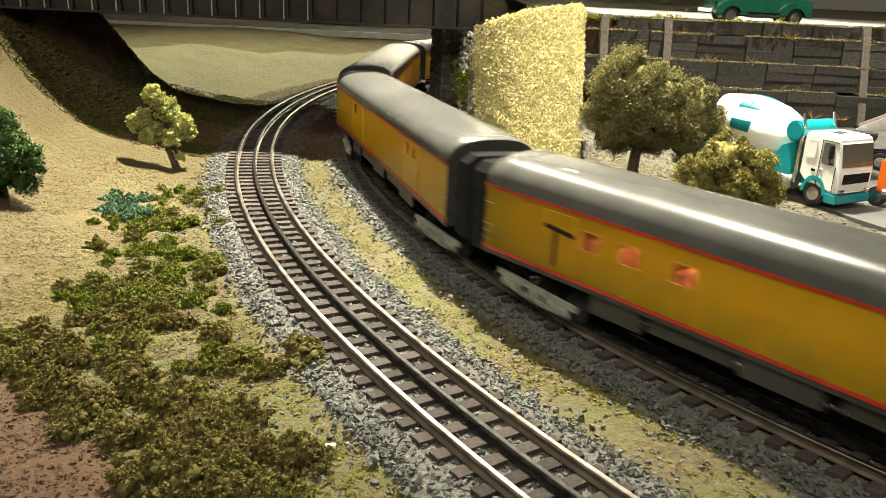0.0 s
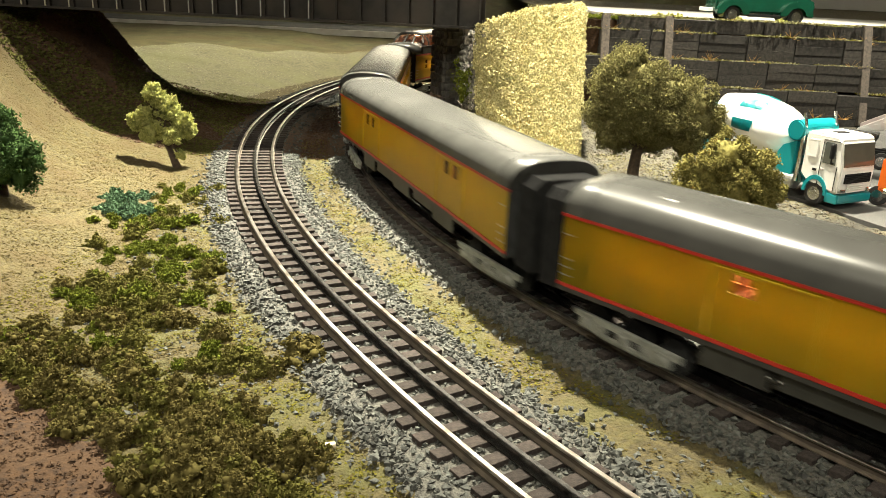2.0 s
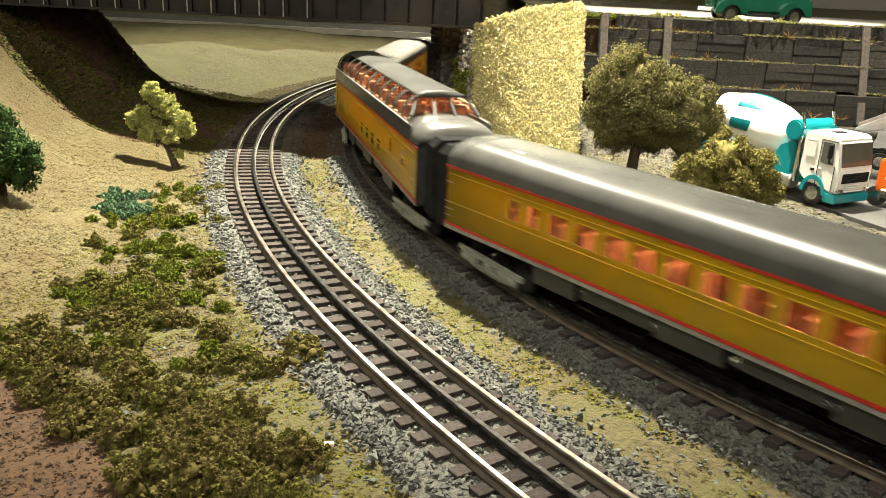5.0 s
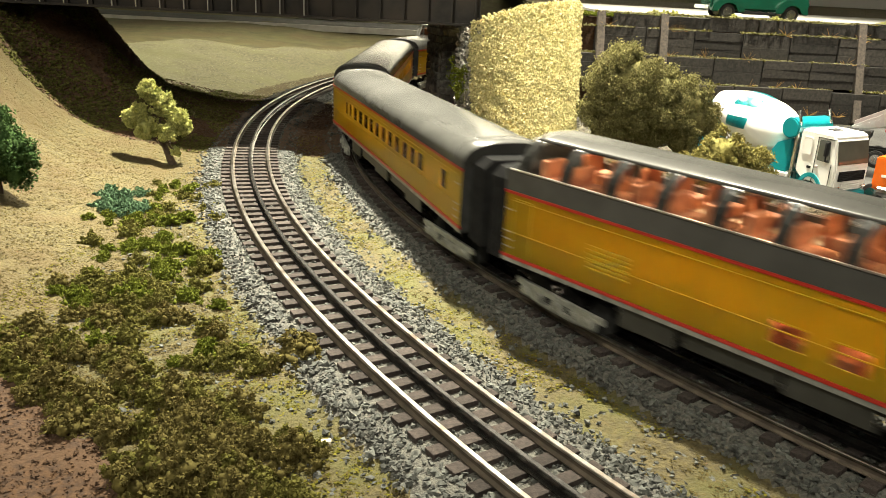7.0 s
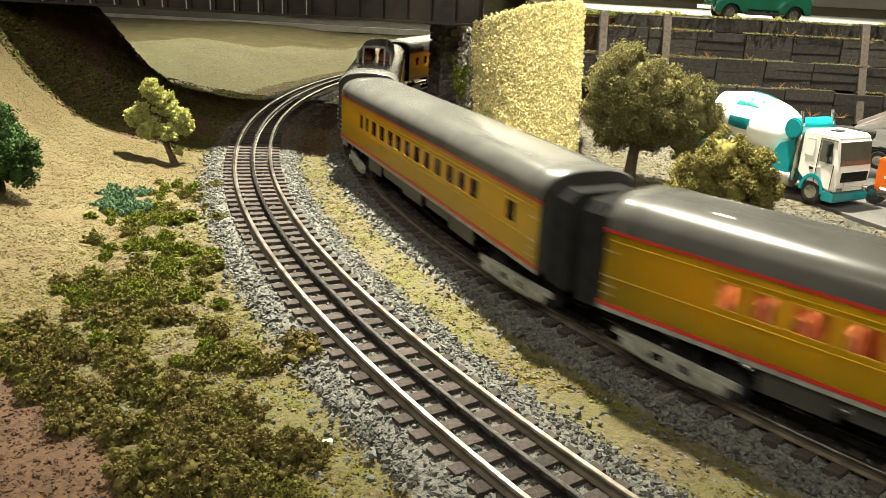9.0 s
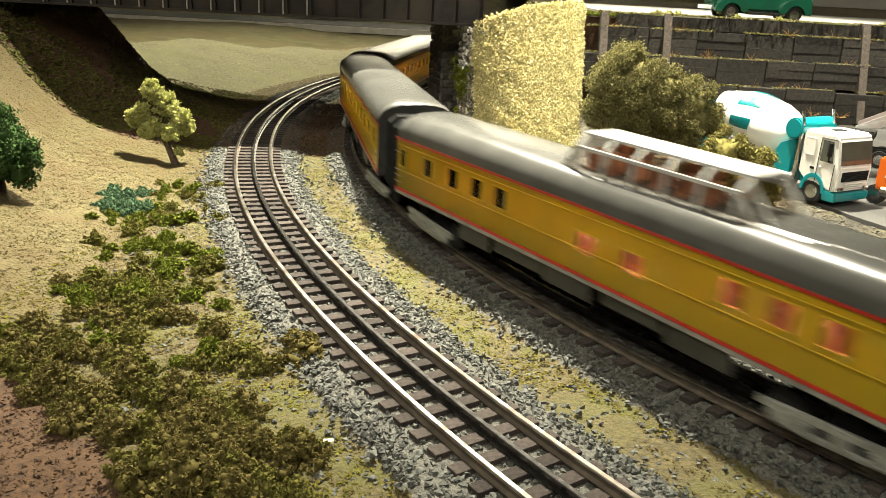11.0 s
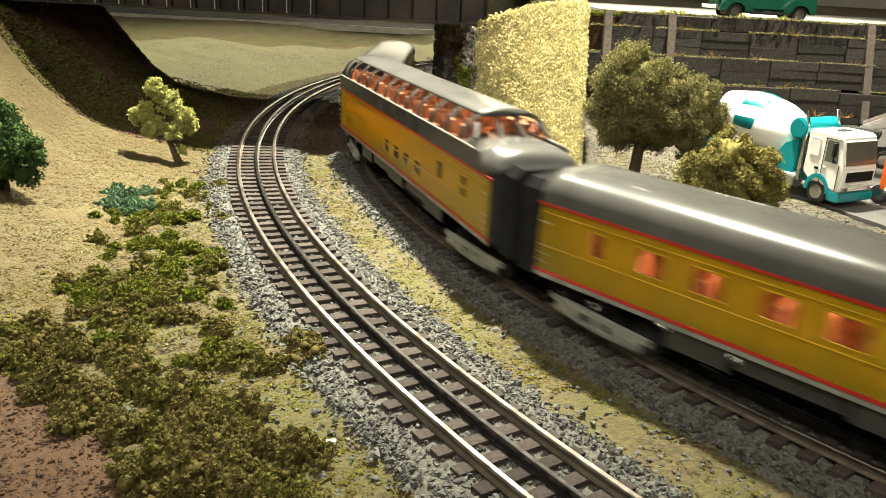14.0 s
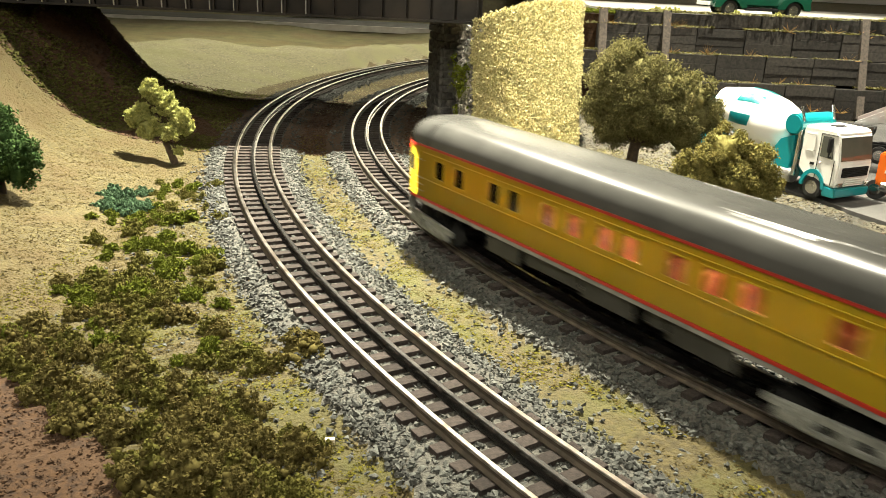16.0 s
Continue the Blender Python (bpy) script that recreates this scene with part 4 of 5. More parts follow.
def make_car(label, wins, doors=(), kind="coach", louvres=(), lights=True, trims=True):
    car = thing("passenger_car", label, "railway car", group="cars of the yellow train")
    rear = XR + 0.03 if kind == "tail" else XR
    yellow_top = Z_EAVE - 0.0022
    for s in (-1, 1):
        y = s * (HW - 0.0006)
        bm = bmesh.new()
        side_wall(bm, rear, XF, Z_SILL + 0.0021, yellow_top + 0.0005, y, wins)
        part("side_panel", bm, M_YELLOW, car, "glossy yellow painted side")
        for z0, z1 in ((Z_SILL + 0.0004, Z_SILL + 0.0021), (yellow_top + 0.0005, Z_EAVE - 0.0001)):
            bm = bmesh.new()
            box(bm, rear, XF, y - 0.0008, y + 0.0008, z0, z1)
            part("stripe", bm, M_RED, car, "red stripe")
        bm = bmesh.new()
        box(bm, rear, XF, y - 0.0005, y + 0.0005, Z_SILL - 0.0022, Z_SILL + 0.0004)
        part("sill", bm, M_TRUCK if trims else M_SKIRT, car)
        cuts = (rear + 0.085, rear + 0.118, rear + 0.122, rear + 0.170, rear + 0.173, rear + 0.212, rear + 0.220, XF - 0.128, XF - 0.124, XF - 0.085)
        for k in range(0, len(cuts), 2):
            bm = bmesh.new()
            low = Z_SK + (0.0, 0.0022, 0.0006, 0.0030, 0.0)[k // 2]
            box(bm, cuts[k], cuts[k + 1], s * (0.0285 - 0.0012 * (k % 4 > 0)) - 0.0006, s * (0.0285 - 0.0012 * (k % 4 > 0)) + 0.0006, low, Z_SILL - 0.002, 0.0003)
            part("skirt", bm, M_SKIRT, car, "grey skirt panel")
        if trims:
            for z in (0.0425, 0.0610):
                bm = bmesh.new()
                box(bm, rear + 0.004, XF - 0.004, s * HW - 0.0003, s * HW + 0.0003, z, z + 0.0005)
                part("moulding", bm, M_YELLOW, car)
        for x, z, w, h in wins:
            bm = bmesh.new()
            box(bm, x - w / 2, x + w / 2, y - 0.0002 * 1, y + 0.0002, z - h / 2, z + h / 2)
            p = part("window_pane", bm, M_PANE, car)
            p.visible_shadow = False
            bm = bmesh.new()
            t = 0.0006
            ya, yb = (s * HW - 0.0001, s * HW + 0.0003)
            for a, b, c, d in ((x - w / 2 - t, x + w / 2 + t, z + h / 2, z + h / 2 + t), (x - w / 2 - t, x + w / 2 + t, z - h / 2 - t, z - h / 2),
                               (x - w / 2 - t, x - w / 2, z - h / 2, z + h / 2), (x + w / 2, x + w / 2 + t, z - h / 2, z + h / 2)):
                box(bm, a, b, ya, yb, c, d)
            part("window_frame", bm, M_YELLOW, car)
        for x, w, z1 in doors:
            bm = bmesh.new()
            ya, yb = (s * HW - 0.0002, s * HW + 0.0005)
            t = 0.0007
            for a, b, c, d in ((x - w / 2, x - w / 2 + t, Z_SILL + 0.003, z1), (x + w / 2 - t, x + w / 2, Z_SILL + 0.003, z1), (x - w / 2, x + w / 2, z1, z1 + t)):
                box(bm, a, b, ya, yb, c, d)
            part("door_frame", bm, M_YELLOW, car)
        for x, z, w, h in louvres:
            for k in range(6):
                bm = bmesh.new()
                zz = z - h / 2 + h * k / 5
                box(bm, x - w / 2, x + w / 2, s * HW - 0.0002, s * HW + 0.0006, zz - 0.0005, zz + 0.0005)
                part("louvre", bm, M_YELLOW, car)
        for x in (XF - 0.005, rear + 0.005):
            bm = bmesh.new()
            for z in (0.034, 0.0385, 0.043, 0.056):
                box(bm, x - 0.003, x + 0.003, s * (HW + 0.0012) - 0.0002, s * (HW + 0.0012) + 0.0002, z, z + 0.0005)
                for e in (-0.003, 0.0026):
                    box(bm, x + e, x + e + 0.0004, s * (HW + 0.0006) - 0.0007, s * (HW + 0.0006) + 0.0007, z, z + 0.0005)
            part("grab_rail", bm, M_SILVER, car, "bright metal grab rails")
    # floor, underframe, lighting
    bm = bmesh.new()
    box(bm, rear + 0.001, XF - 0.001, -HW + 0.0015, HW - 0.0015, Z_SILL - 0.003, Z_SILL - 0.0005)
    part("floor", bm, M_BLACK, car)
    bm = bmesh.new()
    rng = random.Random(len(label))
    x = rear + 0.095
    while x < XF - 0.12:
        w = rng.uniform(0.016, 0.034)
        d = rng.uniform(0.010, 0.022)
        box(bm, x, x + w, -d, d, rng.uniform(0.012, 0.015), Z_SILL - 0.003, 0.0006)
        x += w + rng.uniform(0.002, 0.008)
    part("underframe_box", bm, M_BLACK, car, "black underframe equipment")
    if lights:
        bm = bmesh.new()
        x = rear + 0.03
        while x < XF - 0.03:
            box(bm, x, x + 0.016, -0.004, 0.004, 0.0635, 0.0645)
            x += 0.036
        part("ceiling_light", bm, M_STRIP, car, "warm glowing saloon light")
        bm = bmesh.new()
        box(bm, rear + 0.003, XF - 0.003, -0.0008, 0.0008, Z_SILL, 0.047)
        x = rear + 0.02
        while x < XF - 0.02:
            for y in (-0.018, 0.018):
                box(bm, x, x + 0.003, y - 0.008, y + 0.008, Z_SILL, 0.0505, 0.0008)
                box(bm, x, x + 0.011, y - 0.008, y + 0.008, Z_SILL, 0.038, 0.0008)
            x += 0.0187
        part("seat_row", bm, M_SEAT, car, "rows of tan seats")
    # roof
    if kind == "dome":
        dome_roof(car)
    else:
        x0 = rear
        secs = []
        if kind == "tail":
            pass
        else:
            secs.append(roof_section(x0, Z_TOP - 0.0014, HW - 0.0008, Z_EAVE))
            secs.append(roof_section(x0 + 0.0015, Z_TOP - 0.0003, HW, Z_EAVE))
        secs.append(roof_section(x0 + 0.010, Z_TOP, HW + 0.0003, Z_EAVE))
        secs += [roof_section(x, Z_TOP, HW + 0.0003, Z_EAVE) for x in np.linspace(x0 + 0.03, XF - 0.03, 8)]
        secs += [roof_section(XF - 0.010, Z_TOP, HW + 0.0003, Z_EAVE), roof_section(XF - 0.0015, Z_TOP - 0.0003, HW, Z_EAVE), roof_section(XF, Z_TOP - 0.0014, HW - 0.0008, Z_EAVE)]
        part("roof", loft(secs), M_ROOF, car, "smooth grey painted roof", smooth=True)
        for ring in ([secs[-1]] if kind == "tail" else [secs[0], secs[-1]]):
            bm = bmesh.new()
            bm.faces.new([bm.verts.new(p) for p in ring])
            bmesh.ops.solidify(bm, geom=bm.faces[:], thickness=0.0004)
            part("roof_end", bm, M_ROOF, car)
        for x in (XF - 0.018, XF - 0.030, XF - 0.042, XF - 0.054, rear + 0.05):
            for s in (-1, 1):
                bm = bmesh.new()
                box(bm, -0.004, 0.004, -0.0035, 0.0035, -0.0006, 0.0009, 0.0005, pose(x, s * 0.0165, Z_TOP - 0.0026, -s * 24))
                part("roof_vent", bm, M_ROOF, car)
        for s in (-1, 1):
            bm = bmesh.new()
            box(bm, -0.026, 0.026, -0.0060, 0.0060, -0.0008, 0.0007, 0.0004, pose(XF - 0.088, s * 0.0205, Z_TOP - 0.0042, -s * 27))
            for k in range(4):
                box(bm, -0.0035 + 0.011 * (k - 1.5), 0.0035 + 0.011 * (k - 1.5), -0.0040, 0.0040, 0.0006, 0.0014, 0.0003, pose(XF - 0.088, s * 0.0205, Z_TOP - 0.0042, -s * 27))
            part("roof_hatch", bm, M_ROOF, car, "raised grey roof hatch")
        for x in (XF - 0.014, rear + 0.014):
            bm = loft([[(a, y * 1.008, z + 0.00035) for a, y, z in roof_section(x + d, Z_TOP, HW + 0.0003, Z_EAVE)] for d in (-0.0007, 0.0007)], close=True)
            part("roof_seam", bm, M_ROOF, car, smooth=True)
    if kind == "vista":
        vista_dome(car)
    end_fittings(car, XF, 1, Z_TOP)
    if kind == "tail":
        tail_end(car, rear)
    else:
        end_fittings(car, XR, -1, Z_TOP)
    for x in (PIVOT, -PIVOT):
        b = bogie(car)
        b.location.x = x
    return car


def dome_roof(car):
    """Raised full-length glass dome on a grey band."""
    zb, zt = 0.0785, 0.0985
    xa, xb = XR + 0.012, XF - 0.052
    for s in (-1, 1):
        bm = bmesh.new()
        box(bm, XR, XF - 0.02, s * (HW - 0.0006) - 0.0007, s * (HW - 0.0006) + 0.0007, Z_EAVE, zb)
        part("roof_band", bm, M_ROOF, car, "grey band below the dome glass")
        bm = bmesh.new()
        box(bm, XR + 0.004, XF - 0.03, s * HW - 0.0006, s * HW + 0.0006, zb, zb + 0.0008)
        part("dome_sill", bm, M_SILVER, car)
    bm = loft([roof_section(x, t, w, Z_EAVE) for x, t, w in ((xb - 0.004, 0.083, HW), (XF - 0.02, 0.0832, HW), (XF - 0.008, 0.082, HW), (XF, 0.078, HW - 0.002))], close=True)
    part("low_roof", bm, M_ROOF, car, "low grey roof at the front of the dome", smooth=True)

    def arc(x, lo, hi, n=7, out=0.0):
        """Points up one side of the dome between two angles, in degrees."""
        r = []
        for i in range(n + 1):
            a = radians(lo + (hi - lo) * i / n)
            r.append((x, (HW - 0.001 + out) * math.cos(a) ** 0.75 if a < 1.57 else 0.0, zb + (zt - zb + out) * math.sin(a)))
        return r

    for s in (-1, 1):
        n = 11
        step = (xb - xa) / n
        for i in range(n):
            a, b = xa + i * step, xa + (i + 1) * step
            bm = loft([[(x, s * y, z) for x, y, z in arc(xx, 2, 58)] for xx in (a + 0.0012, b - 0.0012)])
            p = part("dome_pane", bm, M_PANE, car, smooth=True)
            p.visible_shadow = False
        for i in range(n + 1):
            x = xa + i * step
            o = arc(x, 0, 62, out=0.0004)
            bm = loft([[(x - 0.0036, s * p[1], p[2]) for p in o], [(x + 0.0036, s * p[1], p[2]) for p in o]])
            bmesh.ops.solidify(bm, geom=bm.faces[:], thickness=0.0008)
            part("dome_rib", bm, M_ROOF, car, "grey dome rib")
    top = []
    for x in (xa - 0.002, xa + 0.004, (xa + xb) / 2, xb - 0.004, xb + 0.002):
        ring = []
        for i in range(13):
            a = radians(56 + (180 - 112) * i / 12)
            ring.append((x, (HW - 0.001) * math.copysign(abs(math.cos(a)) ** 0.75, math.cos(a)), zb + (zt - zb + 0.0006) * math.sin(a)))
        ring += [(x, ring[-1][1] * 0.9, ring[-1][2] - 0.0012), (x, ring[0][1] * 0.9, ring[0][2] - 0.0012)]
        top.append(ring)
    part("dome_roof", loft(top, close=True), M_ROOF, car, "long grey dome roof panel", smooth=True)
    # sloped front glass with posts, plain rear bulkhead
    bm = bmesh.new()
    v = [bm.verts.new(p) for p in ((xb, -0.018, zt - 0.004), (xb, 0.018, zt - 0.004), (xb + 0.014, 0.024, 0.0825), (xb + 0.014, -0.024, 0.0825))]
    bm.faces.new(v)
    p = part("front_pane", bm, M_PANE, car)
    p.visible_shadow = False
    bm = bmesh.new()
    for y0, y1 in ((-0.019, -0.026), (-0.006, -0.008), (0.006, 0.008), (0.019, 0.026)):
        d = Vector((0.014, y1 - y0, 0.0825 - zt + 0.004))
        m = Matrix.Translation(((xb + 0.007), (y0 + y1) / 2, (zt - 0.004 + 0.0825) / 2)) @ d.to_track_quat("X", "Z").to_matrix().to_4x4()
        box(bm, -d.length / 2, d.length / 2, -0.0011, 0.0011, -0.0008, 0.0008, 0, m)
    part("front_post", bm, M_ROOF, car)
    bm = bmesh.new()
    ring = roof_section(xa - 0.004, zt - 0.0006, HW - 0.001, Z_EAVE)
    ring2 = roof_section(XR, 0.085, HW - 0.002, Z_EAVE)
    part("rear_roof", loft([ring2, roof_section(XR + 0.004, 0.09, HW, Z_EAVE), ring], close=True), M_ROOF, car, "rounded grey rear of the dome", smooth=True)
    # upper saloon
    bm = bmesh.new()
    box(bm, xa, xb, -HW + 0.002, HW - 0.002, 0.070, 0.071)
    part("upper_floor", bm, M_SALOON, car)
    bm = bmesh.new()
    x = xa + 0.008
    while x < xb - 0.01:
        for y in (-0.017, 0.017):
            box(bm, x, x + 0.004, y - 0.0085, y + 0.0085, 0.071, 0.0865, 0.0012)
            box(bm, x, x + 0.013, y - 0.0085, y + 0.0085, 0.071, 0.077, 0.0012)
        x += 0.020
    part("dome_seat", bm, M_SEAT, car, "tan seats under the dome glass")
    bm = bmesh.new()
    x = xa + 0.012
    while x < xb - 0.01:
        box(bm, x, x + 0.010, -0.003, 0.003, zt - 0.0062, zt - 0.0054)
        x += 0.036
    part("dome_light", bm, M_DOMESTRIP, car, "warm glowing dome light")


def bar(bm, p, q, t):
    """A square bar between two points."""
    p, q = Vector(p), Vector(q)
    d = q - p
    m = Matrix.Translation((p + q) / 2) @ d.to_track_quat("X", "Z").to_matrix().to_4x4()
    return box(bm, -d.length / 2, d.length / 2, -t, t, -t, t, 0, m)


M_DOMEFRAME = material("pale_grey_frame", (0.36, 0.36, 0.34), (0.30, 0.30, 0.285), 0.45, scale=90)


def vista_dome(car):
    """Short raised glass dome on the roof."""
    x0, x1, zt, w = -0.035, 0.100, 0.1005, 0.020
    zb = Z_TOP - 0.004
    def ring(x, t, hw):
        return [(x, -hw, zb), (x, -hw * 0.92, t - 0.006), (x, -hw * 0.6, t), (x, hw * 0.6, t), (x, hw * 0.92, t - 0.006), (x, hw, zb)]
    bm = loft([ring(x0, zb + 0.002, w), ring(x0 + 0.014, zt - 0.001, w), ring(x1 - 0.014, zt - 0.001, w), ring(x1, zb + 0.002, w)])
    p = part("dome_pane", bm, M_PANE, car)
    p.visible_shadow = False
    bm = bmesh.new()
    box(bm, x0 + 0.012, x1 - 0.012, -w * 0.62, w * 0.62, zt - 0.001, zt + 0.0006, 0.0004)
    part("dome_roof", bm, M_DOMEFRAME, car)
    rings = [ring(x0, zb + 0.002, w), ring(x0 + 0.014, zt - 0.001, w), ring(x1 - 0.014, zt - 0.001, w), ring(x1, zb + 0.002, w)]
    n = 6
    for k in range(n):
        u = k / (n - 1)
        pts = [tuple(np.array(p) * (1 - u) + np.array(q) * u) for p, q in zip(rings[1], rings[2])]
        bm = bmesh.new()
        for p, q in zip(pts, pts[1:]):
            bar(bm, p, q, 0.0009)
        part("dome_rib", bm, M_DOMEFRAME, car, "pale grey dome rib")
    for a, b in ((rings[0], rings[1]), (rings[2], rings[3])):
        for k in range(6):
            bm = bmesh.new()
            bar(bm, a[k], b[k], 0.0009)
            part("dome_post", bm, M_DOMEFRAME, car, "pale grey dome post")
    for s in (0, 1, 4, 5):
        bm = bmesh.new()
        bar(bm, rings[1][s], rings[2][s], 0.0009)
        part("dome_rail", bm, M_DOMEFRAME, car)
    bm = bmesh.new()
    x = x0 + 0.02
    while x < x1 - 0.02:
        for y in (-0.010, 0.010):
            box(bm, x, x + 0.003, y - 0.006, y + 0.006, zb, zt - 0.007, 0.0008)
        x += 0.016
    part("dome_seat", bm, M_SEAT, car)


def tail_end(car, rear):
    """Rounded observation end."""
    def wall(z0, z1, mat, name, label, grow=0.0):
        n = 18
        bm = bmesh.new()
        lo, hi = [], []
        for i in range(n + 1):
            a = math.pi / 2 + math.pi * i / n
            x, y = rear + 0.026 * math.cos(a) * (1 + grow), (HW + grow * 0.02) * math.sin(a)
            e = 2 / 2.5
            x = rear - (0.026 + grow) * abs(math.cos(a)) ** e
            y = (HW + grow) * math.copysign(abs(math.sin(a)) ** e, math.sin(a))
            lo.append(bm.verts.new((x, y, z0)))
            hi.append(bm.verts.new((x, y, z1)))
        for i in range(n):
            bm.faces.new((lo[i], lo[i + 1], hi[i + 1], hi[i]))
        bmesh.ops.solidify(bm, geom=bm.faces[:], thickness=0.001)
        part(name, bm, mat, car, label, smooth=True)
    wall(Z_SILL + 0.002, Z_EAVE - 0.0022, M_YELLOW, "tail_panel", "rounded yellow observation end")
    wall(Z_SILL, Z_SILL + 0.002, M_RED, "stripe", "red stripe", 0.0003)
    wall(Z_EAVE - 0.0022, Z_EAVE, M_RED, "stripe", "red stripe", 0.0003)
    wall(Z_SK + 0.004, Z_SILL, M_SKIRT, "skirt", "grey skirt")
    secs = [roof_section(rear + 0.012, Z_TOP, HW + 0.0003, Z_EAVE)]
    for i in range(0, 11):
        a = i / 10
        x = rear - 0.0262 * math.sin(a * math.pi / 2)
        k = max(0.05, math.cos(a * math.pi / 2) ** 0.8)
        secs.append(roof_section(x, Z_EAVE + (Z_TOP - Z_EAVE) * max(0.05, math.cos(a * math.pi / 2) ** 0.45), (HW + 0.0003) * k, Z_EAVE))
    part("tail_roof", loft(secs), M_ROOF, car, "rounded grey roof end", smooth=True)
    for a in (100, 118, 140, 165, 195, 220, 242, 260):
        aa = radians(a)
        e = 0.8
        x = rear - 0.0263 * abs(math.cos(aa)) ** e
        y = (HW + 0.0002) * math.copysign(abs(math.sin(aa)) ** e, math.sin(aa))
        bm = bmesh.new()
        box(bm, -0.0004, 0.0004, -0.0045, 0.0045, 0.0465, 0.0575, 0.0003)
        p = part("tail_window", bm, M_DGLASS, car, "dark curved window")
        p.matrix_local = pose(x, y, 0, 0, 0, math.degrees(math.atan2(y / HW**2, (x - rear) / 0.026**2)))
    bm = bmesh.new()
    for s in (-1, 1):
        tube(bm, 0.0022, 0.0022, pose(rear - 0.013, s * (HW - 0.0035), 0.0625, 90, 0, s * 35), seg=12)
    part("marker_light", bm, M_TAIL, car, "red glowing marker light")
    bm = bmesh.new()
    box(bm, rear - 0.034, rear - 0.02, -0.0035, 0.0035, 0.0085, 0.0125, 0.001)
    part("coupler", bm, M_BLACK, car)


WZ = 0.0522


def row(xs, w=0.0148, h=0.0120, z=WZ):
    return [(x, z, w, h) for x in xs]


COACH = row([-0.134, -0.118], 0.010) + row([-0.098, -0.077, -0.056, -0.037, -0.017, 0.004, 0.024, 0.045, 0.066, 0.086, 0.105]) + row([0.156], 0.013)
RPO = row([-0.118, -0.092, -0.060], 0.013, 0.010) + row([0.06, 0.10], 0.012, 0.010)
BAGGAGE = row([0.093, 0.109], 0.010, 0.009, 0.0575) + row([-0.099], 0.010, 0.009, 0.0575)
BAGGAGE_C = row([0.093, 0.109], 0.010, 0.009, 0.0575) + row([-0.1, -0.084], 0.010, 0.009, 0.0575)
DOMEW = row([-0.029, -0.002, 0.025, 0.053], 0.015, 0.010, 0.0412) + row([0.102], 0.010, 0.012, 0.051) + row([0.147], 0.010, 0.0055, 0.0545) + row([0.147], 0.010, 0.0055, 0.0470)
SLEEPER = row([-0.180, -0.150, -0.122, -0.082], 0.012) + row([-0.045, -0.006, 0.028, 0.058, 0.090, 0.120]) + row([0.156], 0.013)
DINER = row([-0.160], 0.009) + row([-0.128, -0.097, -0.063, -0.034, -0.002, 0.027, 0.055, 0.081, 0.112], 0.016) + row([0.150], 0.012)
VISTAW = row([-0.190], 0.008) + row([-0.156, -0.125, -0.097, -0.072], 0.013) + row([0.006, 0.040], 0.015, 0.011, 0.0465) + row([0.10, 0.125, 0.150], 0.012)
TAILW = row([-0.142, -0.118, -0.080, -0.060, -0.028, -0.006, 0.018, 0.036, 0.066, 0.088, 0.108], 0.0115) + row([0.152], 0.012)

CARS = [
    make_car("yellow and grey mail car with a grey roof", RPO, doors=[(-0.14, 0.022, 0.062)], trims=False),
    make_car("yellow and grey baggage car with sliding doors", BAGGAGE, doors=[(0.10, 0.05, 0.063), (-0.09, 0.05, 0.063)], trims=False),
    make_car("yellow and grey baggage car with paired door windows", BAGGAGE_C, doors=[(0.10, 0.05, 0.063), (-0.09, 0.05, 0.063)], trims=False),
    make_car("yellow and grey coach with lit windows", COACH),
    make_car("yellow and grey full-length dome car glowing inside", DOMEW, kind="dome", louvres=[(-0.125, 0.0445, 0.026, 0.012)], doors=[(-0.186, 0.014, 0.062)]),
    make_car("yellow and grey coach with a row of lit windows", COACH),
    make_car("yellow and grey lounge coach with lit windows", COACH),
    make_car("yellow and grey coach with a short glass dome", VISTAW, kind="vista"),
    make_car("yellow and grey sleeping car with spaced windows", SLEEPER),
    make_car("yellow and grey dining car with wide lit windows", DINER),
    make_car("yellow and grey full-length dome car glowing inside", DOMEW, kind="dome", louvres=[(-0.125, 0.0445, 0.026, 0.012)], doors=[(-0.186, 0.014, 0.062)]),
    make_car("yellow and grey round-ended observation car", TAILW, kind="tail"),
]

bm = bmesh.new()
bar(bm, (-0.149, -HW - 0.0012, 0.0545), (-0.128, -HW - 0.0012, 0.0525), 0.0009)
bar(bm, (-0.141, -HW - 0.0010, 0.0545), (-0.141, -HW - 0.0010, 0.0330), 0.0007)
part("mail_hook", bm, M_BLACK, CARS[0], "black mail catcher arm")

# distance of the first car's middle along the track, every half second
RUN = [0.3461, 0.2214, 0.0964, -0.0288, -0.1528, -0.2759, -0.3994, -0.5235, -0.6476, -0.7718, -0.8964, -1.0211, -1.1461, -1.2713, -1.3961, -1.5205, -1.6449,
       -1.7706, -1.9026, -2.0460, -2.2003, -2.3629, -2.5318, -2.7045, -2.8788, -3.0524, -3.2250, -3.3977, -3.5696, -3.7411, -3.9118, -4.0818, -4.2519]


def car_pose(s):
    a, b = on_line(LINE_2, s - PIVOT), on_line(LINE_2, s + PIVOT)
    yaw = math.atan2(a[1] - b[1], a[0] - b[0])
    return pose((a[0] + b[0]) / 2, (a[1] + b[1]) / 2, 0, 0, 0, math.degrees(yaw)), a[2] + math.pi - yaw, b[2] + math.pi - yaw


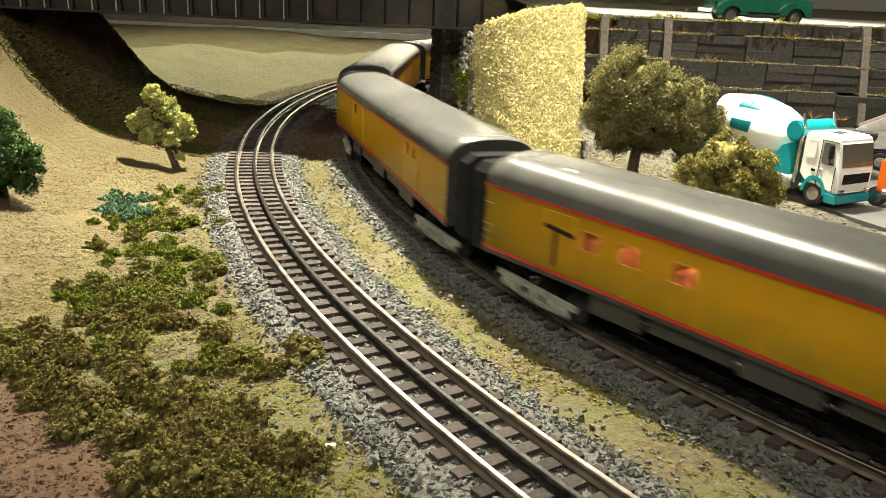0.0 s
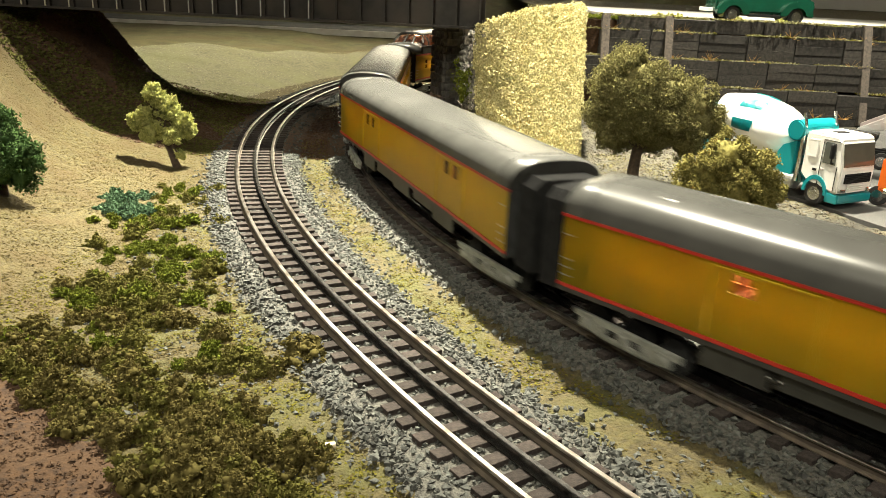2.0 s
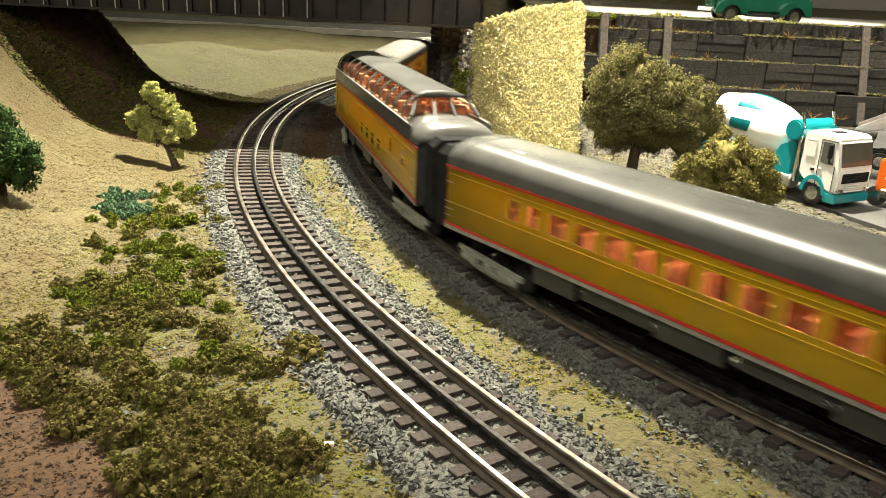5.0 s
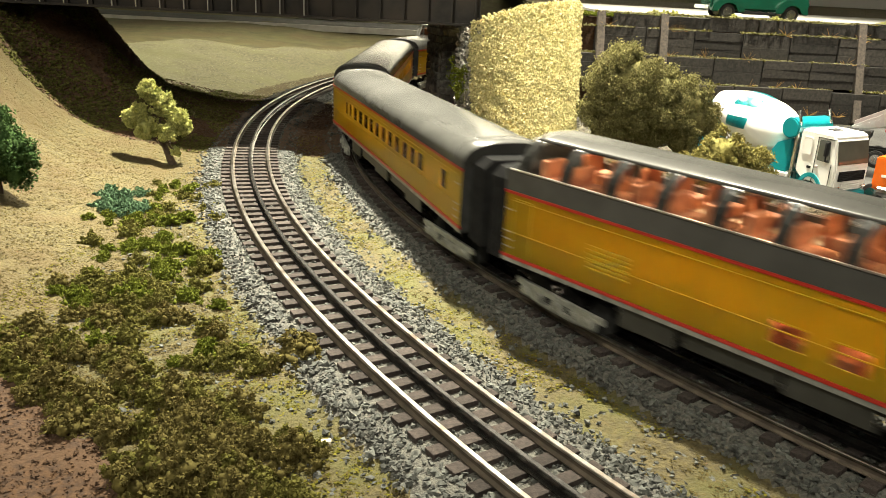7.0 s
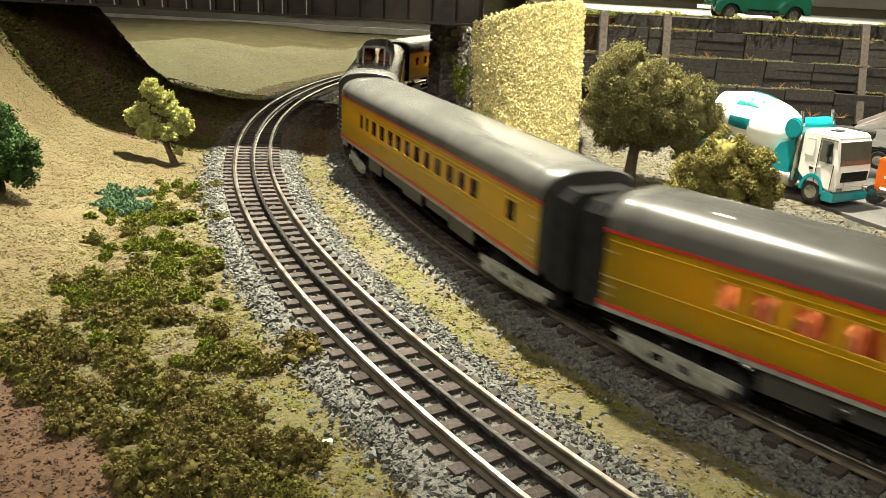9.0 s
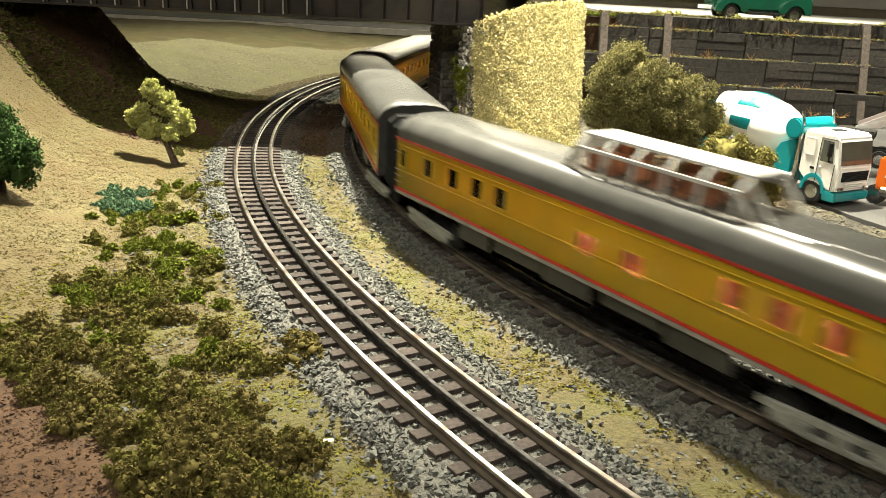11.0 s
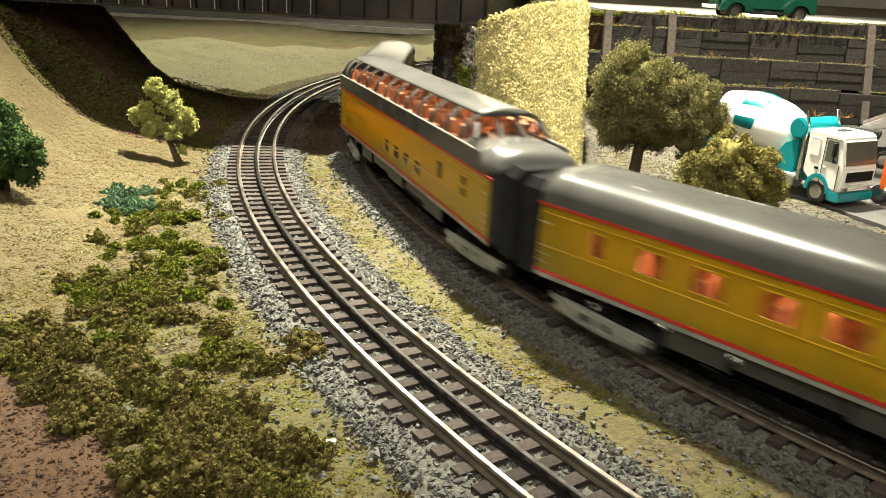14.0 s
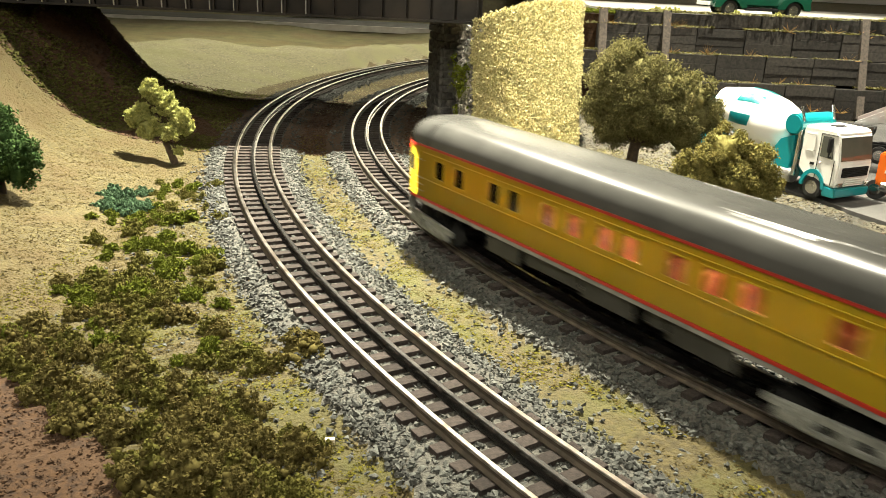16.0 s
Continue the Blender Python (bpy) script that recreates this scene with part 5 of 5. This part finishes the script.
def motions():
    for i, car in enumerate(CARS):
        rows, front, rear = [], [], []
        for k, s in enumerate(RUN):
            m, fa, ra = car_pose(s + i * PITCH)
            rows.append((k * 0.5, m))
            front.append((k * 0.5, pose(PIVOT, 0, 0, 0, 0, math.degrees(fa))))
            rear.append((k * 0.5, pose(-PIVOT, 0, 0, 0, 0, math.degrees(ra))))
        walk(car, rows)
        trucks = sorted((c for c in car.children if c.name.startswith("bogie")), key=lambda c: -c.location.x)
        walk(trucks[0], front)
        walk(trucks[1], rear)


# ---- the room around ----
def build_room():
    """Plain added walls and ceiling, far out of view, close the place."""
    for name, lab, a in (("wall_north", "unseen pale reflector wall behind the layout", (-8, 8, 5.0, 5.1, -1, 2.6)), ("wall_south", "plain room wall", (-8, 8, -5.1, -5.0, -1, 2.6)),
                         ("wall_west", "plain room wall", (-8.1, -8, -5, 5, -1, 2.6)), ("wall_east", "plain room wall", (8, 8.1, -5, 5, -1, 2.6))):
        bm = bmesh.new()
        box(bm, *a)
        tagged(part(name, bm, M_REFLECTWALL if name == "wall_north" else M_WALL, None), lab, "wall", kind="structure")
    bm = bmesh.new()
    box(bm, -8.1, 8.1, -5.1, 5.1, 2.6, 2.7)
    tagged(part("ceiling", bm, M_CEIL, None), "plain pale ceiling", "ceiling", kind="structure")


M_WALL = material("painted_wall", (0.52, 0.52, 0.50), (0.48, 0.48, 0.46), 0.9, scale=8)
# Unseen reflector: pale and washed by the last spot so rails mirror it.
M_REFLECTWALL = material("pale_backdrop_paint", (0.72, 0.70, 0.64), (0.66, 0.64, 0.58), 0.9, scale=3)
M_CEIL = material("ceiling_paint", (0.62, 0.62, 0.60), rough=0.9, scale=8)
build_room()


def build_far_road():
    bm = bmesh.new()
    box(bm, -3.0, 0.4, 2.62, 2.95, 0.0, 0.016)
    tagged(part("far_road", bm, M_ROAD, None), "distant grey road beyond the field", "road", kind="structure")
    bm = bmesh.new()
    box(bm, -3.0, 0.4, 2.612, 2.622, 0.0, 0.0185)
    tagged(part("far_kerb", bm, M_CHROMEPALE, None), "pale shining road edge in the distance", "kerb", kind="structure")
    v, f = grid_mesh(np.arange(-4, 1.2, 0.05), np.arange(2.95, 4.5, 0.05), lambda X, Y: 0.012 + 0.35 * smooth((Y - 3.0) / 1.2) + 0.02 * fbm(X, Y, 6, 3))
    mesh_ob("far_hill", v, f, M_DRYFIELD, smooth=True)
    tagged(bpy.data.objects["far_hill"], "hazy olive hillside in the distance", "hill", kind="structure")


M_CHROMEPALE = material("pale_kerb", (0.42, 0.40, 0.35), (0.33, 0.31, 0.27), 0.4, scale=30)
build_far_road()


# ---- lorries ----
def wheel(parent, x, y, z, r, w, rim=M_CHROME):
    o = new("wheel")
    o.parent = parent
    o.matrix_local = pose(x, y, z, 90, 0, 0)
    o.empty_display_size = 0.002
    bm = bmesh.new()
    tube(bm, r, w, Matrix.Identity(4), seg=28, bevel=r * 0.12)
    part("tyre", bm, M_TYRE, o, "black tyre", smooth=False)
    bm = bmesh.new()
    tube(bm, r * 0.60, w * 1.04, Matrix.Identity(4), seg=24)
    tube(bm, r * 0.30, w * 1.16, Matrix.Identity(4), seg=16)
    for k in range(8):
        a = k * math.pi / 4
        tube(bm, r * 0.07, w * 1.12, Matrix.Translation((r * 0.44 * math.cos(a), r * 0.44 * math.sin(a), 0)), seg=6)
    part("rim", bm, rim, o, "bright metal rim")
    return o


def slab(bm, pts, y0, y1, bevel=0.0):
    """An extruded side profile of (x, z) points."""
    a = [bm.verts.new((x, y0, z)) for x, z in pts]
    b = [bm.verts.new((x, y1, z)) for x, z in pts]
    n = len(pts)
    fs = [bm.faces.new(a), bm.faces.new(b[::-1])]
    for i in range(n):
        fs.append(bm.faces.new((a[i], b[i], b[(i + 1) % n], a[(i + 1) % n])))
    if bevel:
        bmesh.ops.bevel(bm, geom=list({e for f in fs for e in f.edges}), offset=bevel, segments=2, affect="EDGES")
    return bm


def build_mixer():
    """Concrete mixer lorry at 1:50, x forward, y left, origin under the front axle."""
    c = thing("concrete_mixer_lorry", "white and teal toy concrete mixer lorry parked on the asphalt", "lorry", pose(0.372, 0.756, BASE + 0.003, 0, 0, -61))
    c.scale = (1.12, 1.12, 1.12)
    W = 0.025
    V = 0.0222
    bm = bmesh.new()
    slab(bm, [(-0.014, 0.017), (0.024, 0.012), (0.0275, 0.014), (0.0285, 0.030), (0.0225, 0.054), (0.018, 0.0575), (-0.020, 0.0575), (-0.022, 0.055), (-0.022, 0.022), (-0.014, 0.022)], -W, W, 0.0016)
    cab = part("cab", bm, M_WHITE, c, "white cab")
    cab.scale = (0.78, 0.86, 1.06)
    bm = bmesh.new()
    slab(bm, [(0.0135, 0.0045), (0.0285, 0.0045), (0.0300, 0.006), (0.0300, 0.0118), (0.0135, 0.0130)], -W - 0.0006, W + 0.0006, 0.0008)
    part("bumper", bm, M_TEAL, cab, "teal front bumper")
    for s in (-1, 1):
        bm = bmesh.new()
        n = 12
        outer = [(0.0155 * math.cos(math.pi * i / n), 0.0095 + 0.0145 * math.sin(math.pi * i / n)) for i in range(n + 1)]
        inner = [(0.0120 * math.cos(math.pi * i / n), 0.0095 + 0.0112 * math.sin(math.pi * i / n)) for i in range(n + 1)]
        slab(bm, outer + inner[::-1], s * (W + 0.0012), s * (W - 0.009))
        part("wheel_arch", bm, M_TEAL, cab, "teal wheel arch")
        bm = bmesh.new()
        slab(bm, [(0.0035, 0.035), (0.0195, 0.0345), (0.0165, 0.0515), (0.0035, 0.0515)], s * (W + 0.0001), s * (W + 0.0007), 0.0003)
        part("side_window", bm, M_DGLASS, cab, "dark side window")
        bm = bmesh.new()
        slab(bm, [(-0.0165, 0.0375), (-0.0050, 0.0375), (-0.0050, 0.0515), (-0.0165, 0.0515)], s * (W + 0.0001), s * (W + 0.0006), 0.0006)
        part("sleeper_panel", bm, M_WHITE, cab)
        bm = bmesh.new()
        for x0, x1, z0, z1 in ((0.0012, 0.0016, 0.016, 0.053), (0.0216, 0.0220, 0.014, 0.034), (0.0012, 0.0220, 0.053, 0.0533)):
            box(bm, x0, x1, s * (W + 0.0003) - 0.0004, s * (W + 0.0003) + 0.0004, z0, z1)
        part("door_seam", bm, M_DARKGREY, cab)
        bm = bmesh.new()
        box(bm, 0.0028, 0.0062, s * (W + 0.0005) - 0.0006, s * (W + 0.0005) + 0.0006, 0.0288, 0.0304, 0.0003)
        part("door_handle", bm, M_GREYTRUCK, cab)
        bm = bmesh.new()
        box(bm, -0.0070, -0.0022, s * (W + 0.0004) - 0.0005, s * (W + 0.0004) + 0.0005, 0.0270, 0.0290, 0.0002)
        part("vent", bm, M_BLACK, cab)
        bm = bmesh.new()
        box(bm, 0.0150, 0.0182, s * (W + 0.0045) - 0.0022, s * (W + 0.0045) + 0.0022, 0.0400, 0.0510, 0.0008)
        box(bm, 0.0160, 0.0172, s * (W + 0.0012) - 0.0030, s * (W + 0.0012) + 0.0034, 0.0355, 0.0368, 0.0002)
        box(bm, 0.0160, 0.0172, s * (W + 0.0042) - 0.0005, s * (W + 0.0042) + 0.0005, 0.0355, 0.0410, 0.0002)
        part("mirror", bm, M_BLACK, cab, "black wing mirror")
        bm = bmesh.new()
        tube(bm, 0.0019, 0.050, pose(-0.0215, s * (V - 0.0025), 0.040), seg=14)
        tube(bm, 0.0013, 0.012, pose(-0.0222, s * (V - 0.0025), 0.0690, 0, -16, 0), seg=12)
        part("exhaust_pipe", bm, M_CHROME, c, "chrome exhaust stack")
        bm = bmesh.new()
        tube(bm, 0.0072, 0.026, pose(-0.036, s * (V - 0.006), 0.0145, 0, 90, 0), seg=20, bevel=0.0008)
        part("fuel_tank", bm, M_SILVER, c, "silver round fuel tank")
        wheel(c, 0, s * (V - 0.0045), 0.0098, 0.0098, 0.0080)
        for x in (-0.092, -0.119):
            wheel(c, x, s * (V - 0.005), 0.0098, 0.0098, 0.0115)
        bm = bmesh.new()
        box(bm, -0.140, -0.020, s * 0.009 - 0.0012, s * 0.009 + 0.0012, 0.0130, 0.0190, 0.0004)
        part("chassis_rail", bm, M_TEAL, c, "teal chassis rail")
        bm = bmesh.new()
        box(bm, 0.0286, 0.0302, s * 0.0195 - 0.0035, s * 0.0195 + 0.0035, 0.0136, 0.0168, 0.0005)
        part("headlight", bm, M_CHROME, cab, "clear headlight")
        bm = bmesh.new()
        slab(bm, [(-0.026, 0.019), (-0.055, 0.019), (-0.052, 0.030), (-0.044, 0.036), (-0.040, 0.044), (-0.026, 0.050)], s * 0.021, s * 0.016, 0.0006)
        part("drum_stand", bm, M_TEAL, c, "teal drum pedestal")
    bm = bmesh.new()
    n = Vector((0.0240, 0, 0.0060)).normalized()
    m = Matrix.Translation((0.0257, 0, 0.0425)) @ Euler((0, -radians(14), 0)).to_matrix().to_4x4()
    box(bm, -0.0003, 0.0006, -W + 0.0022, W - 0.0022, -0.0088, 0.0098, 0.0003, m)
    part("windscreen", bm, M_SCREEN, cab, "dark windscreen")
    bm = bmesh.new()
    box(bm, 0.0283, 0.0296, -0.0195, 0.0195, 0.0210, 0.0288, 0.0004)
    part("grille", bm, M_BLACK, cab, "black radiator grille")
    bm = bmesh.new()
    for k in range(5):
        box(bm, 0.0290, 0.0299, -0.0185, 0.0185, 0.0220 + 0.0014 * k, 0.0224 + 0.0014 * k)
    box(bm, 0.0292, 0.0301, -0.016, 0.016, -0.0005, 0.0005, 0, pose(0, 0, 0.0249, 12))
    part("grille_bar", bm, M_DARKGREY, cab)
    bm = bmesh.new()
    for k in range(4):
        box(bm, 0.0284, 0.0297, -0.0140, 0.0140, 0.0138 + 0.0016 * k, 0.0147 + 0.0016 * k, 0.0002)
    part("lower_grille", bm, M_WHITE, cab)
    bm = bmesh.new()
    box(bm, -0.006, 0.004, -0.007, 0.007, 0.0574, 0.0582, 0.0003)
    part("roof_hatch", bm, M_DARKGREY, cab, "dark roof hatch")
    bm = bmesh.new()
    tube(bm, 0.0090, 0.046, pose(-0.028, 0, 0.0590, 90), seg=28, bevel=0.0012)
    part("water_tank", bm, M_TEAL, c, "teal cross-mounted water tank")
    # drum, tilted up to the rear
    prof = [(0.0, 0.004), (0.0, 0.013), (0.010, 0.0185), (0.020, 0.0225), (0.030, 0.0245), (0.052, 0.0248), (0.066, 0.0225), (0.084, 0.0160), (0.096, 0.0115), (0.096, 0.0085)]
    secs = []
    for x, r in prof:
        secs.append([(-x, r * math.cos(a), r * math.sin(a)) for a in np.linspace(0, 2 * math.pi, 40, endpoint=False)])
    drum = part("drum", loft(secs, close=True), M_WHITE, c, "white mixing drum", smooth=True)
    drum.matrix_local = pose(-0.036, 0, 0.0440, 0, 13, 0)
    for k in range(7):
        a0 = radians(114 + 51.43 * k)
        rows_ = []
        for j in range(6):
            x = 0.040 + 0.0245 * j / 5
            r = float(np.interp(x, [p[0] for p in prof[1:]], [p[1] for p in prof[1:]])) + 0.0004
            rows_.append([(-x, r * math.cos(a0 + b + 0.044 * j), r * math.sin(a0 + b + 0.044 * j)) for b in np.linspace(0, 0.42, 8)])
        bm = loft(rows_)
        bmesh.ops.solidify(bm, geom=bm.faces[:], thickness=-0.0003)
        part("drum_patch", bm, M_TEAL, drum, "teal painted rectangle")
    bm = bmesh.new()
    slab(bm, [(-0.125, 0.018), (-0.140, 0.018), (-0.146, 0.066), (-0.132, 0.066)], -0.012, 0.012, 0.0006)
    part("hopper", bm, M_TEAL, c, "teal rear hopper")
    return c


build_mixer()


def build_dump():
    c = thing("dump_lorry", "grey toy tipper lorry with a raised dump body", "lorry", pose(0.545, 0.93, BASE + 0.003, 0, 0, -30))
    bm = bmesh.new()
    slab(bm, [(-0.02, 0.046), (0.075, 0.072), (0.082, 0.104), (0.070, 0.100), (-0.02, 0.074)], -0.026, 0.026, 0.001)
    part("dump_body", bm, M_GREYTRUCK, c, "pale grey tipper body")
    for s in (-1, 1):
        bm = bmesh.new()
        slab(bm, [(-0.062, 0.040), (-0.020, 0.050), (-0.020, 0.070), (-0.062, 0.046)], s * 0.026, s * 0.023, 0.0005)
        for k in range(4):
            slab(bm, [(-0.056 + 0.009 * k, 0.0435 + 0.002 * k), (-0.051 + 0.009 * k, 0.0445 + 0.002 * k), (-0.051 + 0.009 * k, 0.049 + 0.004 * k), (-0.056 + 0.009 * k, 0.047 + 0.004 * k)], s * 0.0262, s * 0.0272)
        part("tailgate_side", bm, M_GREYTRUCK, c, "ribbed grey tailgate panel")
        for x in (-0.03, 0.0, 0.06):
            wheel(c, x, s * 0.021, 0.0098, 0.0098, 0.008)
        bm = bmesh.new()
        box(bm, -0.05, 0.09, s * 0.009 - 0.0012, s * 0.009 + 0.0012, 0.014, 0.020, 0.0003)
        part("chassis_rail", bm, M_BLACK, c)
        bm = bmesh.new()
        box(bm, -0.026, -0.022, s * 0.022 - 0.002, s * 0.022 + 0.002, 0.043, 0.046, 0.0004)
        part("tail_light", bm, M_RED, c, "red tail light")
    bm = bmesh.new()
    slab(bm, [(0.055, 0.014), (0.095, 0.014), (0.095, 0.050), (0.085, 0.056), (0.060, 0.056), (0.055, 0.05)], -0.024, 0.024, 0.001)
    part("cab", bm, M_GREYTRUCK, c, "grey cab")
    bm = bmesh.new()
    box(bm, -0.012, 0.04, -0.005, 0.005, 0.02, 0.05, 0.0005)
    part("lift_frame", bm, M_BLACK, c)


build_dump()


def build_flatbed():
    """Dark loaded flat body parked behind the mixer."""
    c = thing("dark_trailer", "dark grey low trailer parked behind the mixer", "trailer", pose(0.415, 0.93, BASE + 0.003, 0, 0, -32))
    bm = bmesh.new()
    box(bm, -0.06, 0.075, -0.02, 0.02, 0.040, 0.047, 0.0008)
    part("bed", bm, M_DARKGREY, c)
    bm = bmesh.new()
    box(bm, -0.06, 0.075, -0.0215, -0.019, 0.043, 0.051, 0.0005)
    part("side_rail", bm, M_SKIRT, c)
    for s in (-1, 1):
        for x in (-0.045, -0.02, 0.05):
            wheel(c, x, s * 0.016, 0.0098, 0.0098, 0.008, M_DARKGREY)
    bm = bmesh.new()
    box(bm, -0.055, 0.07, -0.008, 0.008, 0.014, 0.040, 0.001)
    part("frame", bm, M_BLACK, c)


build_flatbed()


def build_orange():
    c = thing("orange_lorry", "orange toy lorry cab beside the mixer", "lorry", pose(0.452, 0.745, BASE + 0.003, 0, 0, -50))
    bm = bmesh.new()
    slab(bm, [(-0.03, 0.012), (0.028, 0.010), (0.029, 0.030), (0.024, 0.046), (-0.03, 0.046)], -0.024, 0.024, 0.0014)
    part("cab", bm, M_ORANGE, c, "orange cab")
    bm = bmesh.new()
    slab(bm, [(0.0, 0.030), (0.020, 0.030), (0.017, 0.042), (0.0, 0.042)], -0.0246, -0.0238)
    part("side_window", bm, M_DGLASS, c)
    bm = bmesh.new()
    for k in range(3):
        box(bm, -0.022 + 0.006 * k, -0.018 + 0.006 * k, -0.0247, -0.0238, 0.027, 0.0295)
    part("lettering_bar", bm, M_WHITE, c)
    bm = bmesh.new()
    box(bm, 0.024, 0.033, -0.026, 0.026, 0.004, 0.012, 0.001)
    part("bumper", bm, M_CHROME, c)
    bm = bmesh.new()
    tube(bm, 0.0055, 0.022, pose(-0.012, -0.021, 0.013, 0, 90, 0), seg=18)
    part("fuel_tank", bm, M_CHROME, c)
    for s in (-1, 1):
        for x in (-0.028, 0.014):
            wheel(c, x, s * 0.02, 0.0095, 0.0095, 0.008)


build_orange()


def build_pickup():
    """Old rounded pickup on the upper road; x forward."""
    c = thing("pickup_truck", "dark green vintage toy pickup truck on the upper road", "pickup truck", pose(0.517, 1.43, UP - 0.003, 0, 0, 2))
    c.scale = (1.6, 1.6, 1.5)
    bm = bmesh.new()
    slab(bm, [(-0.052, 0.010), (0.052, 0.010), (0.054, 0.022), (0.050, 0.027), (0.020, 0.029), (0.014, 0.042), (-0.010, 0.042), (-0.013, 0.028), (-0.052, 0.028)], -0.017, 0.017, 0.002)
    part("body", bm, M_GREENCAR, c, "dark green rounded body")
    for s in (-1, 1):
        for x in (-0.034, 0.034):
            bm = bmesh.new()
            n = 12
            outer = [(x + 0.0175 * math.cos(math.pi * i / n), 0.008 + 0.0165 * math.sin(math.pi * i / n) ** 0.8) for i in range(n + 1)]
            inner = [(x + 0.0105 * math.cos(math.pi * i / n), 0.008 + 0.0105 * math.sin(math.pi * i / n)) for i in range(n + 1)]
            slab(bm, outer + inner[::-1], s * 0.0215, s * 0.014, 0.0008)
            part("fender", bm, M_GREENCAR, c, "rounded green fender")
            wheel(c, x, s * 0.0165, 0.0082, 0.0082, 0.005)
        bm = bmesh.new()
        slab(bm, [(-0.006, 0.031), (0.012, 0.031), (0.010, 0.040), (-0.006, 0.040)], s * 0.0171, s * 0.0176)
        part("side_window", bm, M_DGLASS, c)
        bm = bmesh.new()
        box(bm, -0.018, 0.018, s * 0.0185 - 0.0015, s * 0.0185 + 0.0015, 0.006, 0.009, 0.0005)
        part("running_board", bm, M_BLACK, c)
    bm = bmesh.new()
    box(bm, -0.058, -0.055, -0.018, 0.018, 0.010, 0.014, 0.0005)
    part("bumper", bm, M_WHITE, c)


build_pickup()
make_rng = np.random.RandomState(90)


def upper_weeds():
    X = make_rng.uniform(0.2, 1.2, 9000)
    Y = 1.318 + make_rng.uniform(0, 1, 9000) ** 1.6 * 0.12
    P = np.stack([X, Y, UP - 0.005 + 0.002 * make_rng.uniform(size=9000)], 1)
    scatter("upper_scatter", P, make_rng.uniform(0.001, 0.003, 9000), M_L_GREEN, "green and straw scatter along the top of the wall", "ground cover", 1.0, 91, "tet")
    spots = []
    rng = random.Random(12)
    for x in (0.33, 0.35, 0.365, 0.455, 0.52, 0.70, 0.73, 0.76, 0.80, 0.83):
        spots.append((x, 1.338 + rng.uniform(-0.01, 0.03)))
    tuft = make_bush(95, 0.014, M_L_YELLOW, "dry straw tuft on top of the timber wall", 1400, 0.0014)
    for i, (x, y) in enumerate(spots):
        m = pose(x, y, UP - 0.006, 0, 0, 37 * i)
        ob = tuft if i == 0 else copy_thing(tuft, m)
        ob.matrix_basis = m


upper_weeds()


def small_details():
    bm = bmesh.new()
    tube(bm, 0.0016, 0.0085, pose(0, 0, 0, 0, 90, 12), seg=8)
    ob = part("twig", bm, M_STRAWPALE, None)
    ob.matrix_basis = pose(-0.046, 0.288, BASE + 0.002)
    tagged(ob, "short pale twig lying on the turf", "twig")
    for x, y in ((-0.0305, 0.3475), (-0.105, 0.475)):
        bm = bmesh.new()
        bmesh.ops.create_uvsphere(bm, u_segments=14, v_segments=8, radius=0.0022, matrix=Matrix.Diagonal((1, 1, 0.5, 1)))
        box(bm, -0.0018, 0.0018, -0.0003, 0.0003, 0.0009, 0.0013)
        ob = part("track_screw", bm, M_CHROME, None, smooth=True)
        ob.matrix_basis = pose(x, y, -0.0048, 0, 0, 40)
        tagged(ob, "round metal track screw between the rails", "screw", group="track screws")


M_STRAWPALE = material("pale_twig", (0.62, 0.54, 0.40), rough=0.8, scale=300)
small_details()

motions()
